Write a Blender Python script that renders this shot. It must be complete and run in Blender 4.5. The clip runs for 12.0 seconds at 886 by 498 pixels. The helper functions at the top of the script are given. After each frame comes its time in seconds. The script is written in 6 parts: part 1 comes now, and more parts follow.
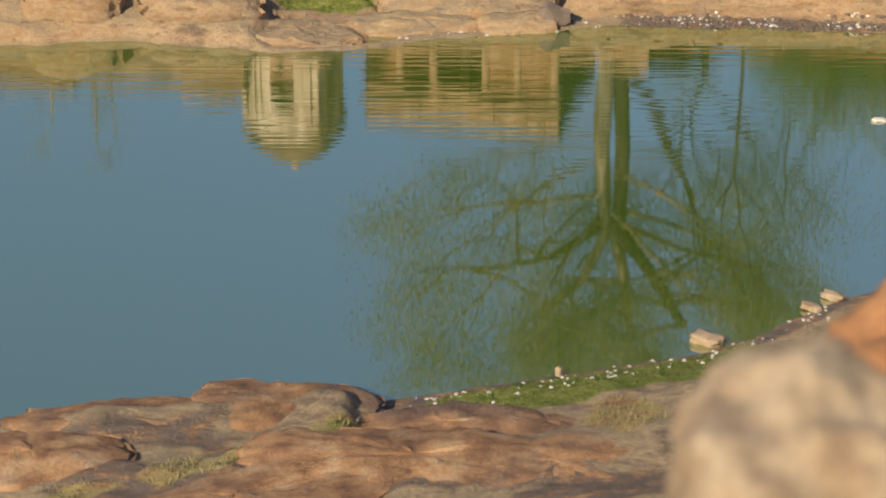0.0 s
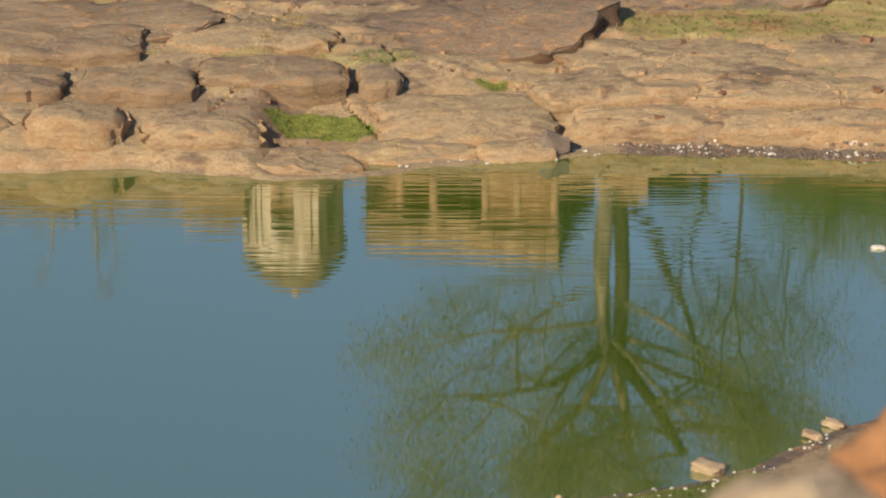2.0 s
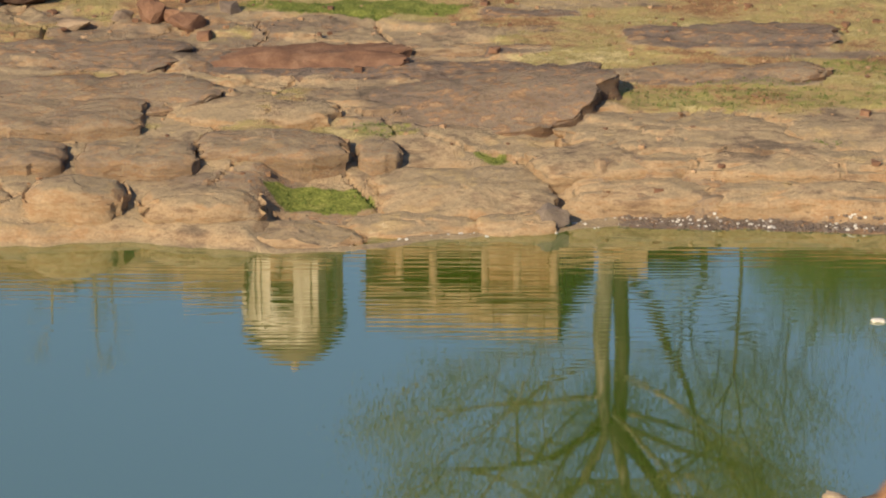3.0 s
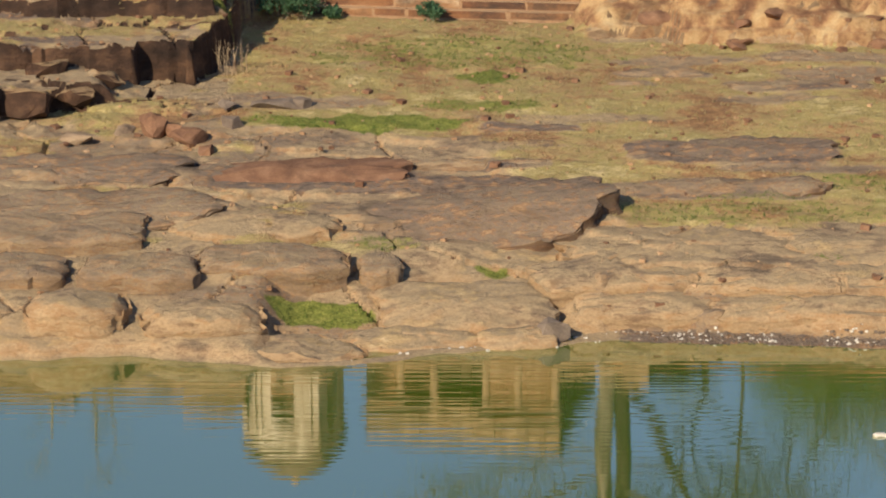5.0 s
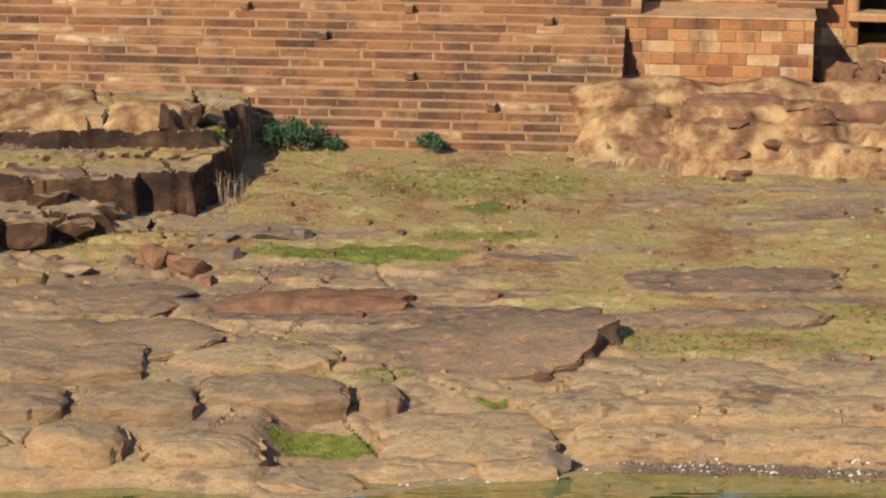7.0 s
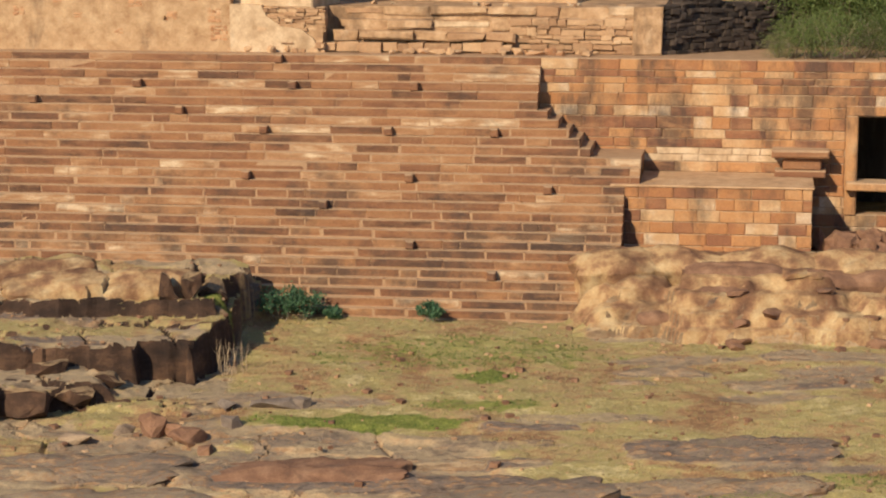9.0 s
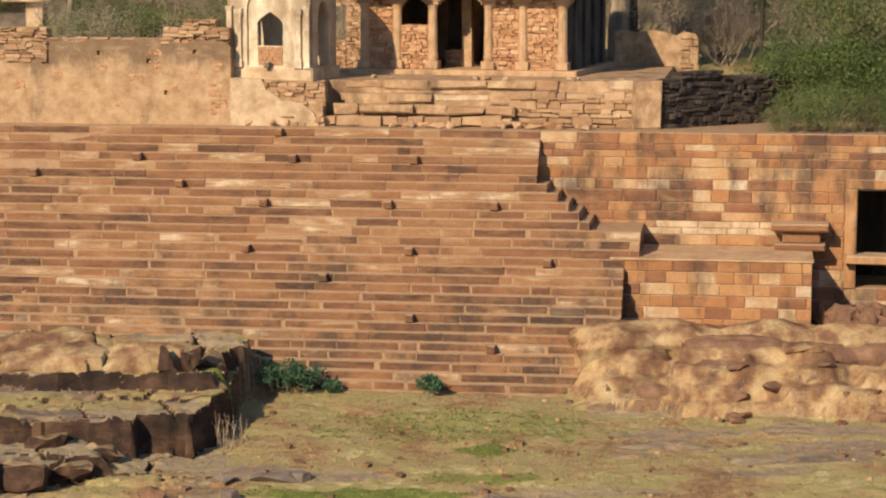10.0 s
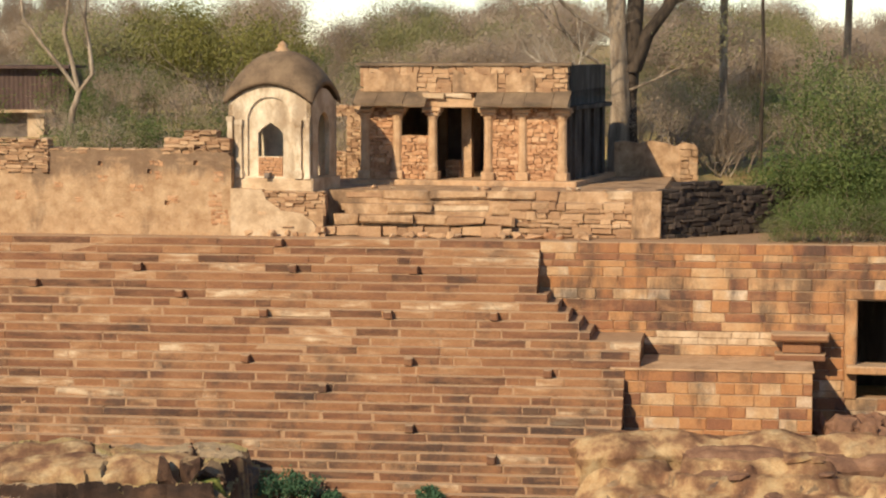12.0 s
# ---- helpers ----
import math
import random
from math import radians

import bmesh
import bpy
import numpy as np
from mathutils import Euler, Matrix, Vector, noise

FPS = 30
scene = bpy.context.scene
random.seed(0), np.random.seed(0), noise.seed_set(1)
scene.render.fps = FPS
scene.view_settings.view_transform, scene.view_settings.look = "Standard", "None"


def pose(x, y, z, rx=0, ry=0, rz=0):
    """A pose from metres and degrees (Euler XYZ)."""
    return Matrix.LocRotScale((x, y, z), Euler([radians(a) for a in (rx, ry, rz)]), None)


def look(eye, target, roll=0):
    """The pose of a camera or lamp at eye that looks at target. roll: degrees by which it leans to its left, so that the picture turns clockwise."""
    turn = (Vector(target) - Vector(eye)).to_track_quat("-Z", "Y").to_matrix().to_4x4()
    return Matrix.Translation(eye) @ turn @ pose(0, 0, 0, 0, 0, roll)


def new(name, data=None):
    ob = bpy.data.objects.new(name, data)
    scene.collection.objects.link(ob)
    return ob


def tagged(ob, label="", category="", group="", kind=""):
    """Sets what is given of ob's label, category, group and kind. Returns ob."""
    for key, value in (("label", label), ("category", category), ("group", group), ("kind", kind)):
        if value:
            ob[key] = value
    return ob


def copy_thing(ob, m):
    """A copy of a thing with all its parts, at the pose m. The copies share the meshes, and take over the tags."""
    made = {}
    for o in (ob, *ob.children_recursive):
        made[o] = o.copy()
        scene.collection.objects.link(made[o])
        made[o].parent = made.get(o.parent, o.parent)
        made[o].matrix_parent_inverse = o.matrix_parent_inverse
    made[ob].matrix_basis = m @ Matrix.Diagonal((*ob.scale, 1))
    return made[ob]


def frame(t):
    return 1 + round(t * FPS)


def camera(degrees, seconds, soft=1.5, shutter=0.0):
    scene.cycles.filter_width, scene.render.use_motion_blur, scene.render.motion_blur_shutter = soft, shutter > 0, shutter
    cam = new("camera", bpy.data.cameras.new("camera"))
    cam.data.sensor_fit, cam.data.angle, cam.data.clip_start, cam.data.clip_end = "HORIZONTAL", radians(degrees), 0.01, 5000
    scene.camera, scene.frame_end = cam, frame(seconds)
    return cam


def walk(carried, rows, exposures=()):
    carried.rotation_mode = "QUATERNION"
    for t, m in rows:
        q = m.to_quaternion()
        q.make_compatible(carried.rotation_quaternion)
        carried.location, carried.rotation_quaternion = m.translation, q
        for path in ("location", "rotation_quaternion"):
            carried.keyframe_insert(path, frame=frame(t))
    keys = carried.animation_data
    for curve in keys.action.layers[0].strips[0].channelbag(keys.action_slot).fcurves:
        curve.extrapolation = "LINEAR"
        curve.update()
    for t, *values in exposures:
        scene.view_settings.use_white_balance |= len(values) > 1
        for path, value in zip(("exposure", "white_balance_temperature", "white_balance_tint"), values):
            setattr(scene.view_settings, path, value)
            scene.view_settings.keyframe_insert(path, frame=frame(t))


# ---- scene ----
# camera: a long lens on a tripod, tilting up from the near bank to the ruins
cam = camera(22.18, 12.0, soft=2.0)
cam.data.dof.use_dof = True
cam.data.dof.focus_distance = 45.0
cam.data.dof.aperture_fstop = 1.8
EYE = 16.3
# seconds, pitch, pan
TILTS = [
    (0.0, -25.22, 0.0), (0.5, -24.743, 0.0), (1.0, -23.853, 0.0), (1.5, -23.007, 0.0), (2.0, -21.988, 0.0),
    (2.5, -21.014, -0.01), (3.0, -20.135, -0.01), (5.0, -17.245, 0.016), (5.5, -16.475, 0.03), (6.0, -15.743, 0.036),
    (6.5, -15.026, 0.032), (7.0, -13.931, 0.018), (9.0, -9.659, 0.008), (9.5, -8.782, 0.003), (10.0, -7.8, 0.0),
    (10.5, -6.902, -0.005), (11.0, -5.995, 0.0), (11.5, -5.327, 0.0), (12.0, -5.009, 0.0),
]
walk(cam, [(t, pose(0, 0, EYE, 90 + p, 0, yaw)) for t, p, yaw in TILTS])

# light: low sun from behind the camera's left shoulder, clear sky
SUN_SIDE, SUN_HIGH = 33.0, 31.0
world = bpy.data.worlds.new("sky")
scene.world = world
world.use_nodes = True
wn = world.node_tree.nodes
sky = wn.new("ShaderNodeTexSky")
sky.sky_type = "NISHITA"
sky.sun_disc = False
sky.sun_elevation = radians(SUN_HIGH)
sky.sun_rotation = radians(180 + SUN_SIDE)
sky.dust_density = 0.1
sky.air_density = 0.85
sky.ozone_density = 1.2
world.node_tree.links.new(sky.outputs[0], wn["Background"].inputs[0])
wn["Background"].inputs[1].default_value = 0.115
sun = new("sun", bpy.data.lights.new("sun", "SUN"))
sun.data.energy = 4.75
sun.data.angle = radians(0.6)
sun.data.color = (1.0, 0.83, 0.58)
sun.matrix_world = look((0, 0, 60), (60 * math.tan(radians(90 - SUN_HIGH)) * math.sin(radians(SUN_SIDE)),
                                     60 * math.tan(radians(90 - SUN_HIGH)) * math.cos(radians(SUN_SIDE)), 0))
scene.view_settings.exposure = 0.27

# ---- materials ----
def mat(name, rough=0.9):
    m = bpy.data.materials.new(name)
    m.use_nodes = True
    b = m.node_tree.nodes["Principled BSDF"]
    b.inputs["Roughness"].default_value = rough
    b.inputs["Specular IOR Level"].default_value = 0.25
    return m, m.node_tree.nodes, m.node_tree.links, b


def nd(nodes, kind, **values):
    n = nodes.new(kind)
    for key, value in values.items():
        n.inputs[key.replace("_", " ")].default_value = value
    return n


def noise_of(nodes, links, scale, detail=6.0, rough=0.6, stretch=None, source="Object"):
    tc = nodes.new("ShaderNodeTexCoord") if source == "Object" else nodes.new("ShaderNodeNewGeometry")
    out = tc.outputs["Object"] if source == "Object" else tc.outputs["Position"]
    if stretch:
        mp = nd(nodes, "ShaderNodeMapping", Scale=stretch)
        links.new(out, mp.inputs[0])
        out = mp.outputs[0]
    n = nd(nodes, "ShaderNodeTexNoise", Scale=scale, Detail=detail, Roughness=rough)
    links.new(out, n.inputs["Vector"])
    return n.outputs["Fac"]


def ramp(nodes, links, fac, stops):
    r = nodes.new("ShaderNodeValToRGB")
    els = r.color_ramp.elements
    while len(els) < len(stops):
        els.new(0.5)
    for e, (p, c) in zip(els, stops):
        e.position = p
        e.color = (*c, 1) if len(c) == 3 else c
    links.new(fac, r.inputs[0])
    return r.outputs[0]


def mixc(nodes, links, fac, a, b, mode="MIX"):
    m = nodes.new("ShaderNodeMix")
    m.data_type = "RGBA"
    m.blend_type = mode
    for socket, value in ((m.inputs["Factor"], fac), (m.inputs[6], a), (m.inputs[7], b)):
        if isinstance(value, (float, int)):
            socket.default_value = value
        elif isinstance(value, tuple):
            socket.default_value = (*value, 1)
        else:
            links.new(value, socket)
    return m.outputs[2]


def calc(nodes, links, op, a, b, clamp=False):
    m = nodes.new("ShaderNodeMath")
    m.operation = op
    m.use_clamp = clamp
    for socket, value in zip(m.inputs, (a, b)):
        if isinstance(value, (float, int)):
            socket.default_value = value
        else:
            links.new(value, socket)
    return m.outputs[0]


def bump(nodes, links, b, height, strength=0.5, distance=0.03):
    n = nd(nodes, "ShaderNodeBump", Strength=strength, Distance=distance)
    links.new(height, n.inputs["Height"])
    links.new(n.outputs[0], b.inputs["Normal"])


def stone(name, stops, vary=0.0, stain=(0.06, 0.045, 0.04), stain_from=0.58, scale=3.0, grain=22.0, stretch=None, island=False, strength=0.6, dust=None, tide=None, streak=False, rain=None, smear=None):
    """Weathered stone: a colour range, grain, dark patina in patches; vary: pieces differ in colour."""
    m, n, l, b = mat(name)
    base = noise_of(n, l, scale, stretch=stretch, source="Position")
    if vary:
        if island:
            r = n.new("ShaderNodeNewGeometry").outputs["Random Per Island"]
        else:
            r = n.new("ShaderNodeObjectInfo").outputs["Random"]
        base = calc(n, l, "ADD", calc(n, l, "MULTIPLY", base, 1 - vary), calc(n, l, "MULTIPLY", r, vary))
    col = ramp(n, l, base, stops)
    patch = noise_of(n, l, 0.9 if streak else 0.55, 8.0, 0.7, (1, 1, 0.35) if streak else None, "Position")
    if tide:
        height = n.new("ShaderNodeSeparateXYZ")
        l.new(n.new("ShaderNodeNewGeometry").outputs["Position"], height.inputs[0])
        patch = calc(n, l, "ADD", patch, calc(n, l, "MULTIPLY", calc(n, l, "MULTIPLY", calc(n, l, "SUBTRACT", tide, height.outputs[2]), 0.5, True), 0.1))
    if rain:
        height = n.new("ShaderNodeSeparateXYZ")
        l.new(n.new("ShaderNodeNewGeometry").outputs["Position"], height.inputs[0])
        patch = calc(n, l, "ADD", patch, calc(n, l, "MULTIPLY", calc(n, l, "MULTIPLY", calc(n, l, "SUBTRACT", height.outputs[2], rain), 0.9, True), 0.33))
    fac = calc(n, l, "MULTIPLY", calc(n, l, "SUBTRACT", patch, stain_from), 7.0, True)
    fac = calc(n, l, "MULTIPLY", fac, 0.75)
    col = mixc(n, l, fac, col, stain)
    g = noise_of(n, l, grain, 5.0, 0.7, source="Position")
    if smear:
        wash = noise_of(n, l, 1.5, 9.0, 0.72, (0.7, 0.7, 2.2), "Position")
        col = mixc(n, l, calc(n, l, "MULTIPLY", calc(n, l, "MULTIPLY", calc(n, l, "SUBTRACT", wash, 0.5), 7.0, True), 0.55), col, smear)
    if dust:
        nz = n.new("ShaderNodeSeparateXYZ")
        l.new(n.new("ShaderNodeNewGeometry").outputs["True Normal"], nz.inputs[0])
        lies = calc(n, l, "MULTIPLY", calc(n, l, "SUBTRACT", nz.outputs[2], 0.45), 4.0, True)
        col = mixc(n, l, calc(n, l, "MULTIPLY", lies, calc(n, l, "ADD", g, 0.3, True)), col, dust)
    col = mixc(n, l, 0.55, col, ramp(n, l, g, [(0.25, (0.45, 0.43, 0.42)), (0.75, (1.35, 1.3, 1.25))]), "MULTIPLY")
    l.new(col, b.inputs["Base Color"])
    bump(n, l, b, calc(n, l, "ADD", g, noise_of(n, l, scale * 2.2, source="Position")), strength, 0.03)
    return m


STEP_RANGE = [(0.16, (0.055, 0.032, 0.024)), (0.27, (0.11, 0.058, 0.037)), (0.4, (0.21, 0.1, 0.056)), (0.53, (0.275, 0.135, 0.068)),
              (0.64, (0.33, 0.18, 0.094)), (0.7, (0.42, 0.27, 0.16)), (0.76, (0.58, 0.45, 0.31))]
STEP_STONE = stone("step_sandstone", STEP_RANGE, vary=0.42, stain_from=0.525, dust=(0.46, 0.32, 0.2), scale=1.7, stretch=(0.5, 0.5, 2.4), tide=6.6, smear=(0.3, 0.165, 0.09))
STEP_STONE_JOINED = stone("step_sandstone_joined", STEP_RANGE, vary=0.42, island=True, stain_from=0.53, dust=(0.46, 0.32, 0.2), scale=1.7, stretch=(0.5, 0.5, 2.4), tide=6.6, smear=(0.3, 0.165, 0.09))
MORTAR = stone("lime_mortar", [(0.2, (0.3, 0.185, 0.11)), (0.8, (0.46, 0.3, 0.18))], stain_from=0.58)
WALL_STONE = stone("wall_sandstone", [(0.0, (0.12, 0.063, 0.046)), (0.25, (0.258, 0.117, 0.0644)), (0.42, (0.386, 0.18, 0.0782)), (0.6, (0.46, 0.243, 0.11)),
                                      (0.74, (0.515, 0.342, 0.193)), (0.82, (0.607, 0.477, 0.35))], vary=0.6, stain_from=0.48, dust=(0.478, 0.342, 0.221), scale=1.6, streak=True, smear=(0.386, 0.216, 0.115))
RUBBLE = stone("rubble_stone", [(0.0, (0.17, 0.0963, 0.0567)), (0.4, (0.38, 0.227, 0.128)), (0.75, (0.52, 0.347, 0.208)), (1.0, (0.6, 0.452, 0.312))], vary=0.6, island=True, stain=(0.16, 0.0963, 0.0567), stain_from=0.55, smear=(0.46, 0.308, 0.18))
ORANGE_RUBBLE = stone("orange_rubble", [(0.0, (0.3, 0.15, 0.08)), (0.5, (0.5, 0.28, 0.15)), (1.0, (0.62, 0.42, 0.26))], vary=0.7, island=True, stain_from=0.75)
PLASTER = stone("lime_plaster", [(0.3, (0.26, 0.158, 0.0898)), (0.5, (0.43, 0.274, 0.156)), (0.7, (0.55, 0.385, 0.242))], stain=(0.13, 0.0819, 0.052), stain_from=0.5, scale=2.6, strength=0.5, streak=True)
RAINED_PLASTER = stone("rain_stained_plaster", [(0.3, (0.34, 0.202, 0.109)), (0.5, (0.46, 0.303, 0.175)), (0.7, (0.56, 0.394, 0.242))], stain=(0.15, 0.0963, 0.0643), stain_from=0.56, scale=2.6, strength=1.0, streak=True, rain=11.7, smear=(0.5, 0.327, 0.189))
WHITEWASH = stone("old_whitewash", [(0.3, (0.5, 0.38, 0.25)), (0.48, (0.68, 0.56, 0.41)), (0.7, (0.76, 0.66, 0.51))], stain=(0.27, 0.185, 0.115), stain_from=0.485, scale=2.2, strength=0.4, streak=True)
NEAR_ROCK = stone("orange_brown_bedrock", [(0.25, (0.14, 0.085, 0.06)), (0.42, (0.3, 0.165, 0.09)), (0.55, (0.45, 0.265, 0.14)), (0.7, (0.55, 0.39, 0.24))], stain=(0.16, 0.12, 0.105), stain_from=0.49, scale=1.8, strength=1.0)
PALE_PLASTER = stone("pale_plaster", [(0.3, (0.36, 0.241, 0.142)), (0.5, (0.55, 0.405, 0.265)), (0.7, (0.66, 0.52, 0.369))], stain=(0.25, 0.169, 0.104), stain_from=0.5, scale=1.4, strength=0.3)
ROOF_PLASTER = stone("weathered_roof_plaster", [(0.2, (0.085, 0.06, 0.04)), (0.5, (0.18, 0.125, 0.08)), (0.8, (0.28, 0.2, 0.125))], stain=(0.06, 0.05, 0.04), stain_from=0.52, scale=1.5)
COLUMN_STONE = stone("column_stone", [(0.2, (0.36, 0.209, 0.116)), (0.5, (0.5, 0.323, 0.186)), (0.8, (0.6, 0.418, 0.27))], stain=(0.17, 0.104, 0.0651), stain_from=0.54, scale=2.4, streak=True)
# rubble that carries deep shade under the trees in its colour
SHADED_RUBBLE = stone("shade_dark_rubble", [(0.2, (0.025, 0.02, 0.018)), (0.8, (0.1, 0.075, 0.06))], vary=0.6, island=True, stain_from=0.5)
# streaked plaster with the shade of turned-away and inner walls in its colour
SHADE_STONE = stone("shade_dark_plaster", [(0.2, (0.035, 0.03, 0.026)), (0.5, (0.075, 0.062, 0.052)), (0.8, (0.2, 0.19, 0.17))], stain=(0.02, 0.018, 0.016), stain_from=0.5, scale=1.6, streak=True, stretch=(1, 1, 0.3))
DARK_STONE = stone("dark_grey_brown_stone", [(0.2, (0.13, 0.1, 0.085)), (0.8, (0.26, 0.21, 0.17))], stain_from=0.55)
ROCK_TAN = stone("tan_bedrock", [(0.15, (0.2, 0.14, 0.1)), (0.5, (0.38, 0.28, 0.19)), (0.85, (0.5, 0.38, 0.26))], stain=(0.1, 0.075, 0.065), stain_from=0.56, scale=1.3, stretch=(1, 1, 2.5))
ROCK_RED = stone("dark_red_bedrock", [(0.15, (0.1, 0.055, 0.04)), (0.5, (0.22, 0.12, 0.075)), (0.85, (0.36, 0.22, 0.14))], stain=(0.06, 0.045, 0.04), stain_from=0.55, scale=2.0)
OCHRE_ROCK = stone("ochre_bedrock", [(0.3, (0.13, 0.07, 0.045)), (0.44, (0.28, 0.155, 0.085)), (0.54, (0.44, 0.29, 0.15)), (0.7, (0.56, 0.43, 0.25))], stain=(0.13, 0.065, 0.04), stain_from=0.47, scale=1.3, strength=1.0)
PALE_ROCK = stone("pale_boulder_rock", [(0.3, (0.2, 0.11, 0.06)), (0.45, (0.4, 0.3, 0.2)), (0.65, (0.46, 0.37, 0.26))], stain=(0.22, 0.11, 0.05), stain_from=0.55, scale=3.0)
ORANGE_ROCK = stone("orange_boulder_rock", [(0.2, (0.34, 0.16, 0.07)), (0.8, (0.48, 0.25, 0.12))], stain_from=0.7)
BARK = stone("pale_bark", [(0.3, (0.16, 0.12, 0.088)), (0.5, (0.32, 0.25, 0.18)), (0.7, (0.46, 0.38, 0.29))], stain=(0.07, 0.055, 0.045), stain_from=0.48, scale=4.0, stretch=(1, 1, 0.2), streak=True, strength=1.0)
DARK_BARK = stone("dark_bark", [(0.3, (0.03, 0.023, 0.018)), (0.7, (0.11, 0.082, 0.06))], stain_from=0.6, scale=4.0, stretch=(1, 1, 0.2), streak=True, strength=1.0)
PALE_BARK = stone("bleached_bark", [(0.3, (0.32, 0.27, 0.21)), (0.7, (0.55, 0.48, 0.39))], stain_from=0.65, scale=4.0)
GREY_BARK = stone("grey_bark", [(0.2, (0.2, 0.155, 0.115)), (0.8, (0.36, 0.29, 0.22))], stain_from=0.65, scale=2.0, stretch=(1, 1, 0.3))
CLIFF_ROCK = stone("varnished_cliff_rock", [(0.2, (0.03, 0.02, 0.016)), (0.5, (0.07, 0.04, 0.028)), (0.8, (0.2, 0.115, 0.07))], stain=(0.03, 0.022, 0.018), stain_from=0.5, scale=2.2, dust=(0.3, 0.21, 0.12))
SHEET = stone("rusted_sheet", [(0.2, (0.07, 0.045, 0.04)), (0.8, (0.13, 0.085, 0.07))], stain_from=0.55, stretch=(6, 6, 0.6))


def leaf(name, stops):
    m, n, l, b = mat(name, 0.6)
    r = n.new("ShaderNodeNewGeometry").outputs["Random Per Island"]
    patch = noise_of(n, l, 0.7, source="Position")
    fac = calc(n, l, "ADD", calc(n, l, "MULTIPLY", r, 0.6), calc(n, l, "MULTIPLY", patch, 0.4))
    c = ramp(n, l, fac, stops)
    l.new(c, b.inputs["Base Color"])
    tr = n.new("ShaderNodeBsdfTranslucent")
    l.new(c, tr.inputs[0])
    mx = n.new("ShaderNodeMixShader")
    mx.inputs[0].default_value = 0.4
    l.new(b.outputs[0], mx.inputs[1])
    l.new(tr.outputs[0], mx.inputs[2])
    l.new(mx.outputs[0], n["Material Output"].inputs[0])
    return m


LEAF_GREEN = leaf("green_leaf", [(0.1, (0.075, 0.105, 0.032)), (0.5, (0.13, 0.175, 0.05)), (0.9, (0.21, 0.25, 0.085))])
LEAF_OLIVE = leaf("olive_leaf", [(0.1, (0.17, 0.17, 0.07)), (0.5, (0.27, 0.255, 0.11)), (0.9, (0.37, 0.34, 0.16))])
LEAF_YELLOW = leaf("yellow_green_leaf", [(0.1, (0.13, 0.125, 0.04)), (0.5, (0.2, 0.19, 0.05)), (0.9, (0.32, 0.29, 0.08))])
LEAF_BROWN = leaf("dry_twig", [(0.1, (0.33, 0.25, 0.18)), (0.5, (0.4, 0.31, 0.225)), (0.9, (0.47, 0.375, 0.28))])
LEAF_BLUE = leaf("blue_green_leaf", [(0.1, (0.04, 0.1, 0.055)), (0.9, (0.12, 0.22, 0.11))])
STRAW = leaf("straw", [(0.1, (0.25, 0.2, 0.09)), (0.6, (0.42, 0.35, 0.17)), (0.9, (0.5, 0.45, 0.28))])
TURF = leaf("turf", [(0.1, (0.06, 0.1, 0.02)), (0.6, (0.12, 0.19, 0.04)), (0.9, (0.2, 0.26, 0.07))])
WHITE_BIT = stone("white_litter", [(0.2, (0.55, 0.52, 0.47)), (0.8, (0.8, 0.78, 0.74))], stain_from=0.8)

# ground: bedrock, dark slabs, soil and turf, by the masks that the terrain carries
GROUND, n, l, b = mat("shore_ground")
att = n.new("ShaderNodeAttribute")
att.attribute_name = "cover"
sep = n.new("ShaderNodeSeparateColor")
l.new(att.outputs["Color"], sep.inputs[0])
big = noise_of(n, l, 0.5, 8, 0.62, (1, 1, 2.0), "Position")
mid = noise_of(n, l, 2.4, 8, 0.65, (1, 1.6, 3.0), "Position")
fine = noise_of(n, l, 17.0, 6, 0.7, None, "Position")
rock = ramp(n, l, calc(n, l, "ADD", calc(n, l, "MULTIPLY", big, 0.5), calc(n, l, "MULTIPLY", mid, 0.5)),
            [(0.34, (0.18, 0.115, 0.075)), (0.43, (0.34, 0.23, 0.14)), (0.5, (0.5, 0.36, 0.22)), (0.57, (0.42, 0.26, 0.14)), (0.66, (0.56, 0.42, 0.27))])
dark = ramp(n, l, mid, [(0.34, (0.085, 0.065, 0.055)), (0.44, (0.17, 0.132, 0.11)), (0.51, (0.215, 0.165, 0.135)), (0.56, (0.27, 0.16, 0.095)), (0.64, (0.42, 0.28, 0.165))])
soil = ramp(n, l, calc(n, l, "ADD", calc(n, l, "MULTIPLY", big, 0.55), calc(n, l, "ADD", calc(n, l, "MULTIPLY", mid, 0.3), calc(n, l, "MULTIPLY", fine, 0.15))),
            [(0.36, (0.2, 0.115, 0.065)), (0.44, (0.34, 0.2, 0.1)), (0.49, (0.42, 0.31, 0.15)), (0.54, (0.36, 0.3, 0.12)), (0.59, (0.52, 0.42, 0.21)), (0.66, (0.6, 0.49, 0.28))])
turf = ramp(n, l, calc(n, l, "ADD", calc(n, l, "MULTIPLY", mid, 0.5), calc(n, l, "MULTIPLY", fine, 0.5)),
            [(0.36, (0.11, 0.12, 0.03)), (0.5, (0.18, 0.21, 0.045)), (0.64, (0.32, 0.3, 0.09))])


def edge(mask):
    s = calc(n, l, "ADD", mask, calc(n, l, "MULTIPLY", calc(n, l, "SUBTRACT", calc(n, l, "ADD", mid, fine), 1.0), 0.75))
    return calc(n, l, "MULTIPLY", calc(n, l, "SUBTRACT", s, 0.4), 4.0, True)


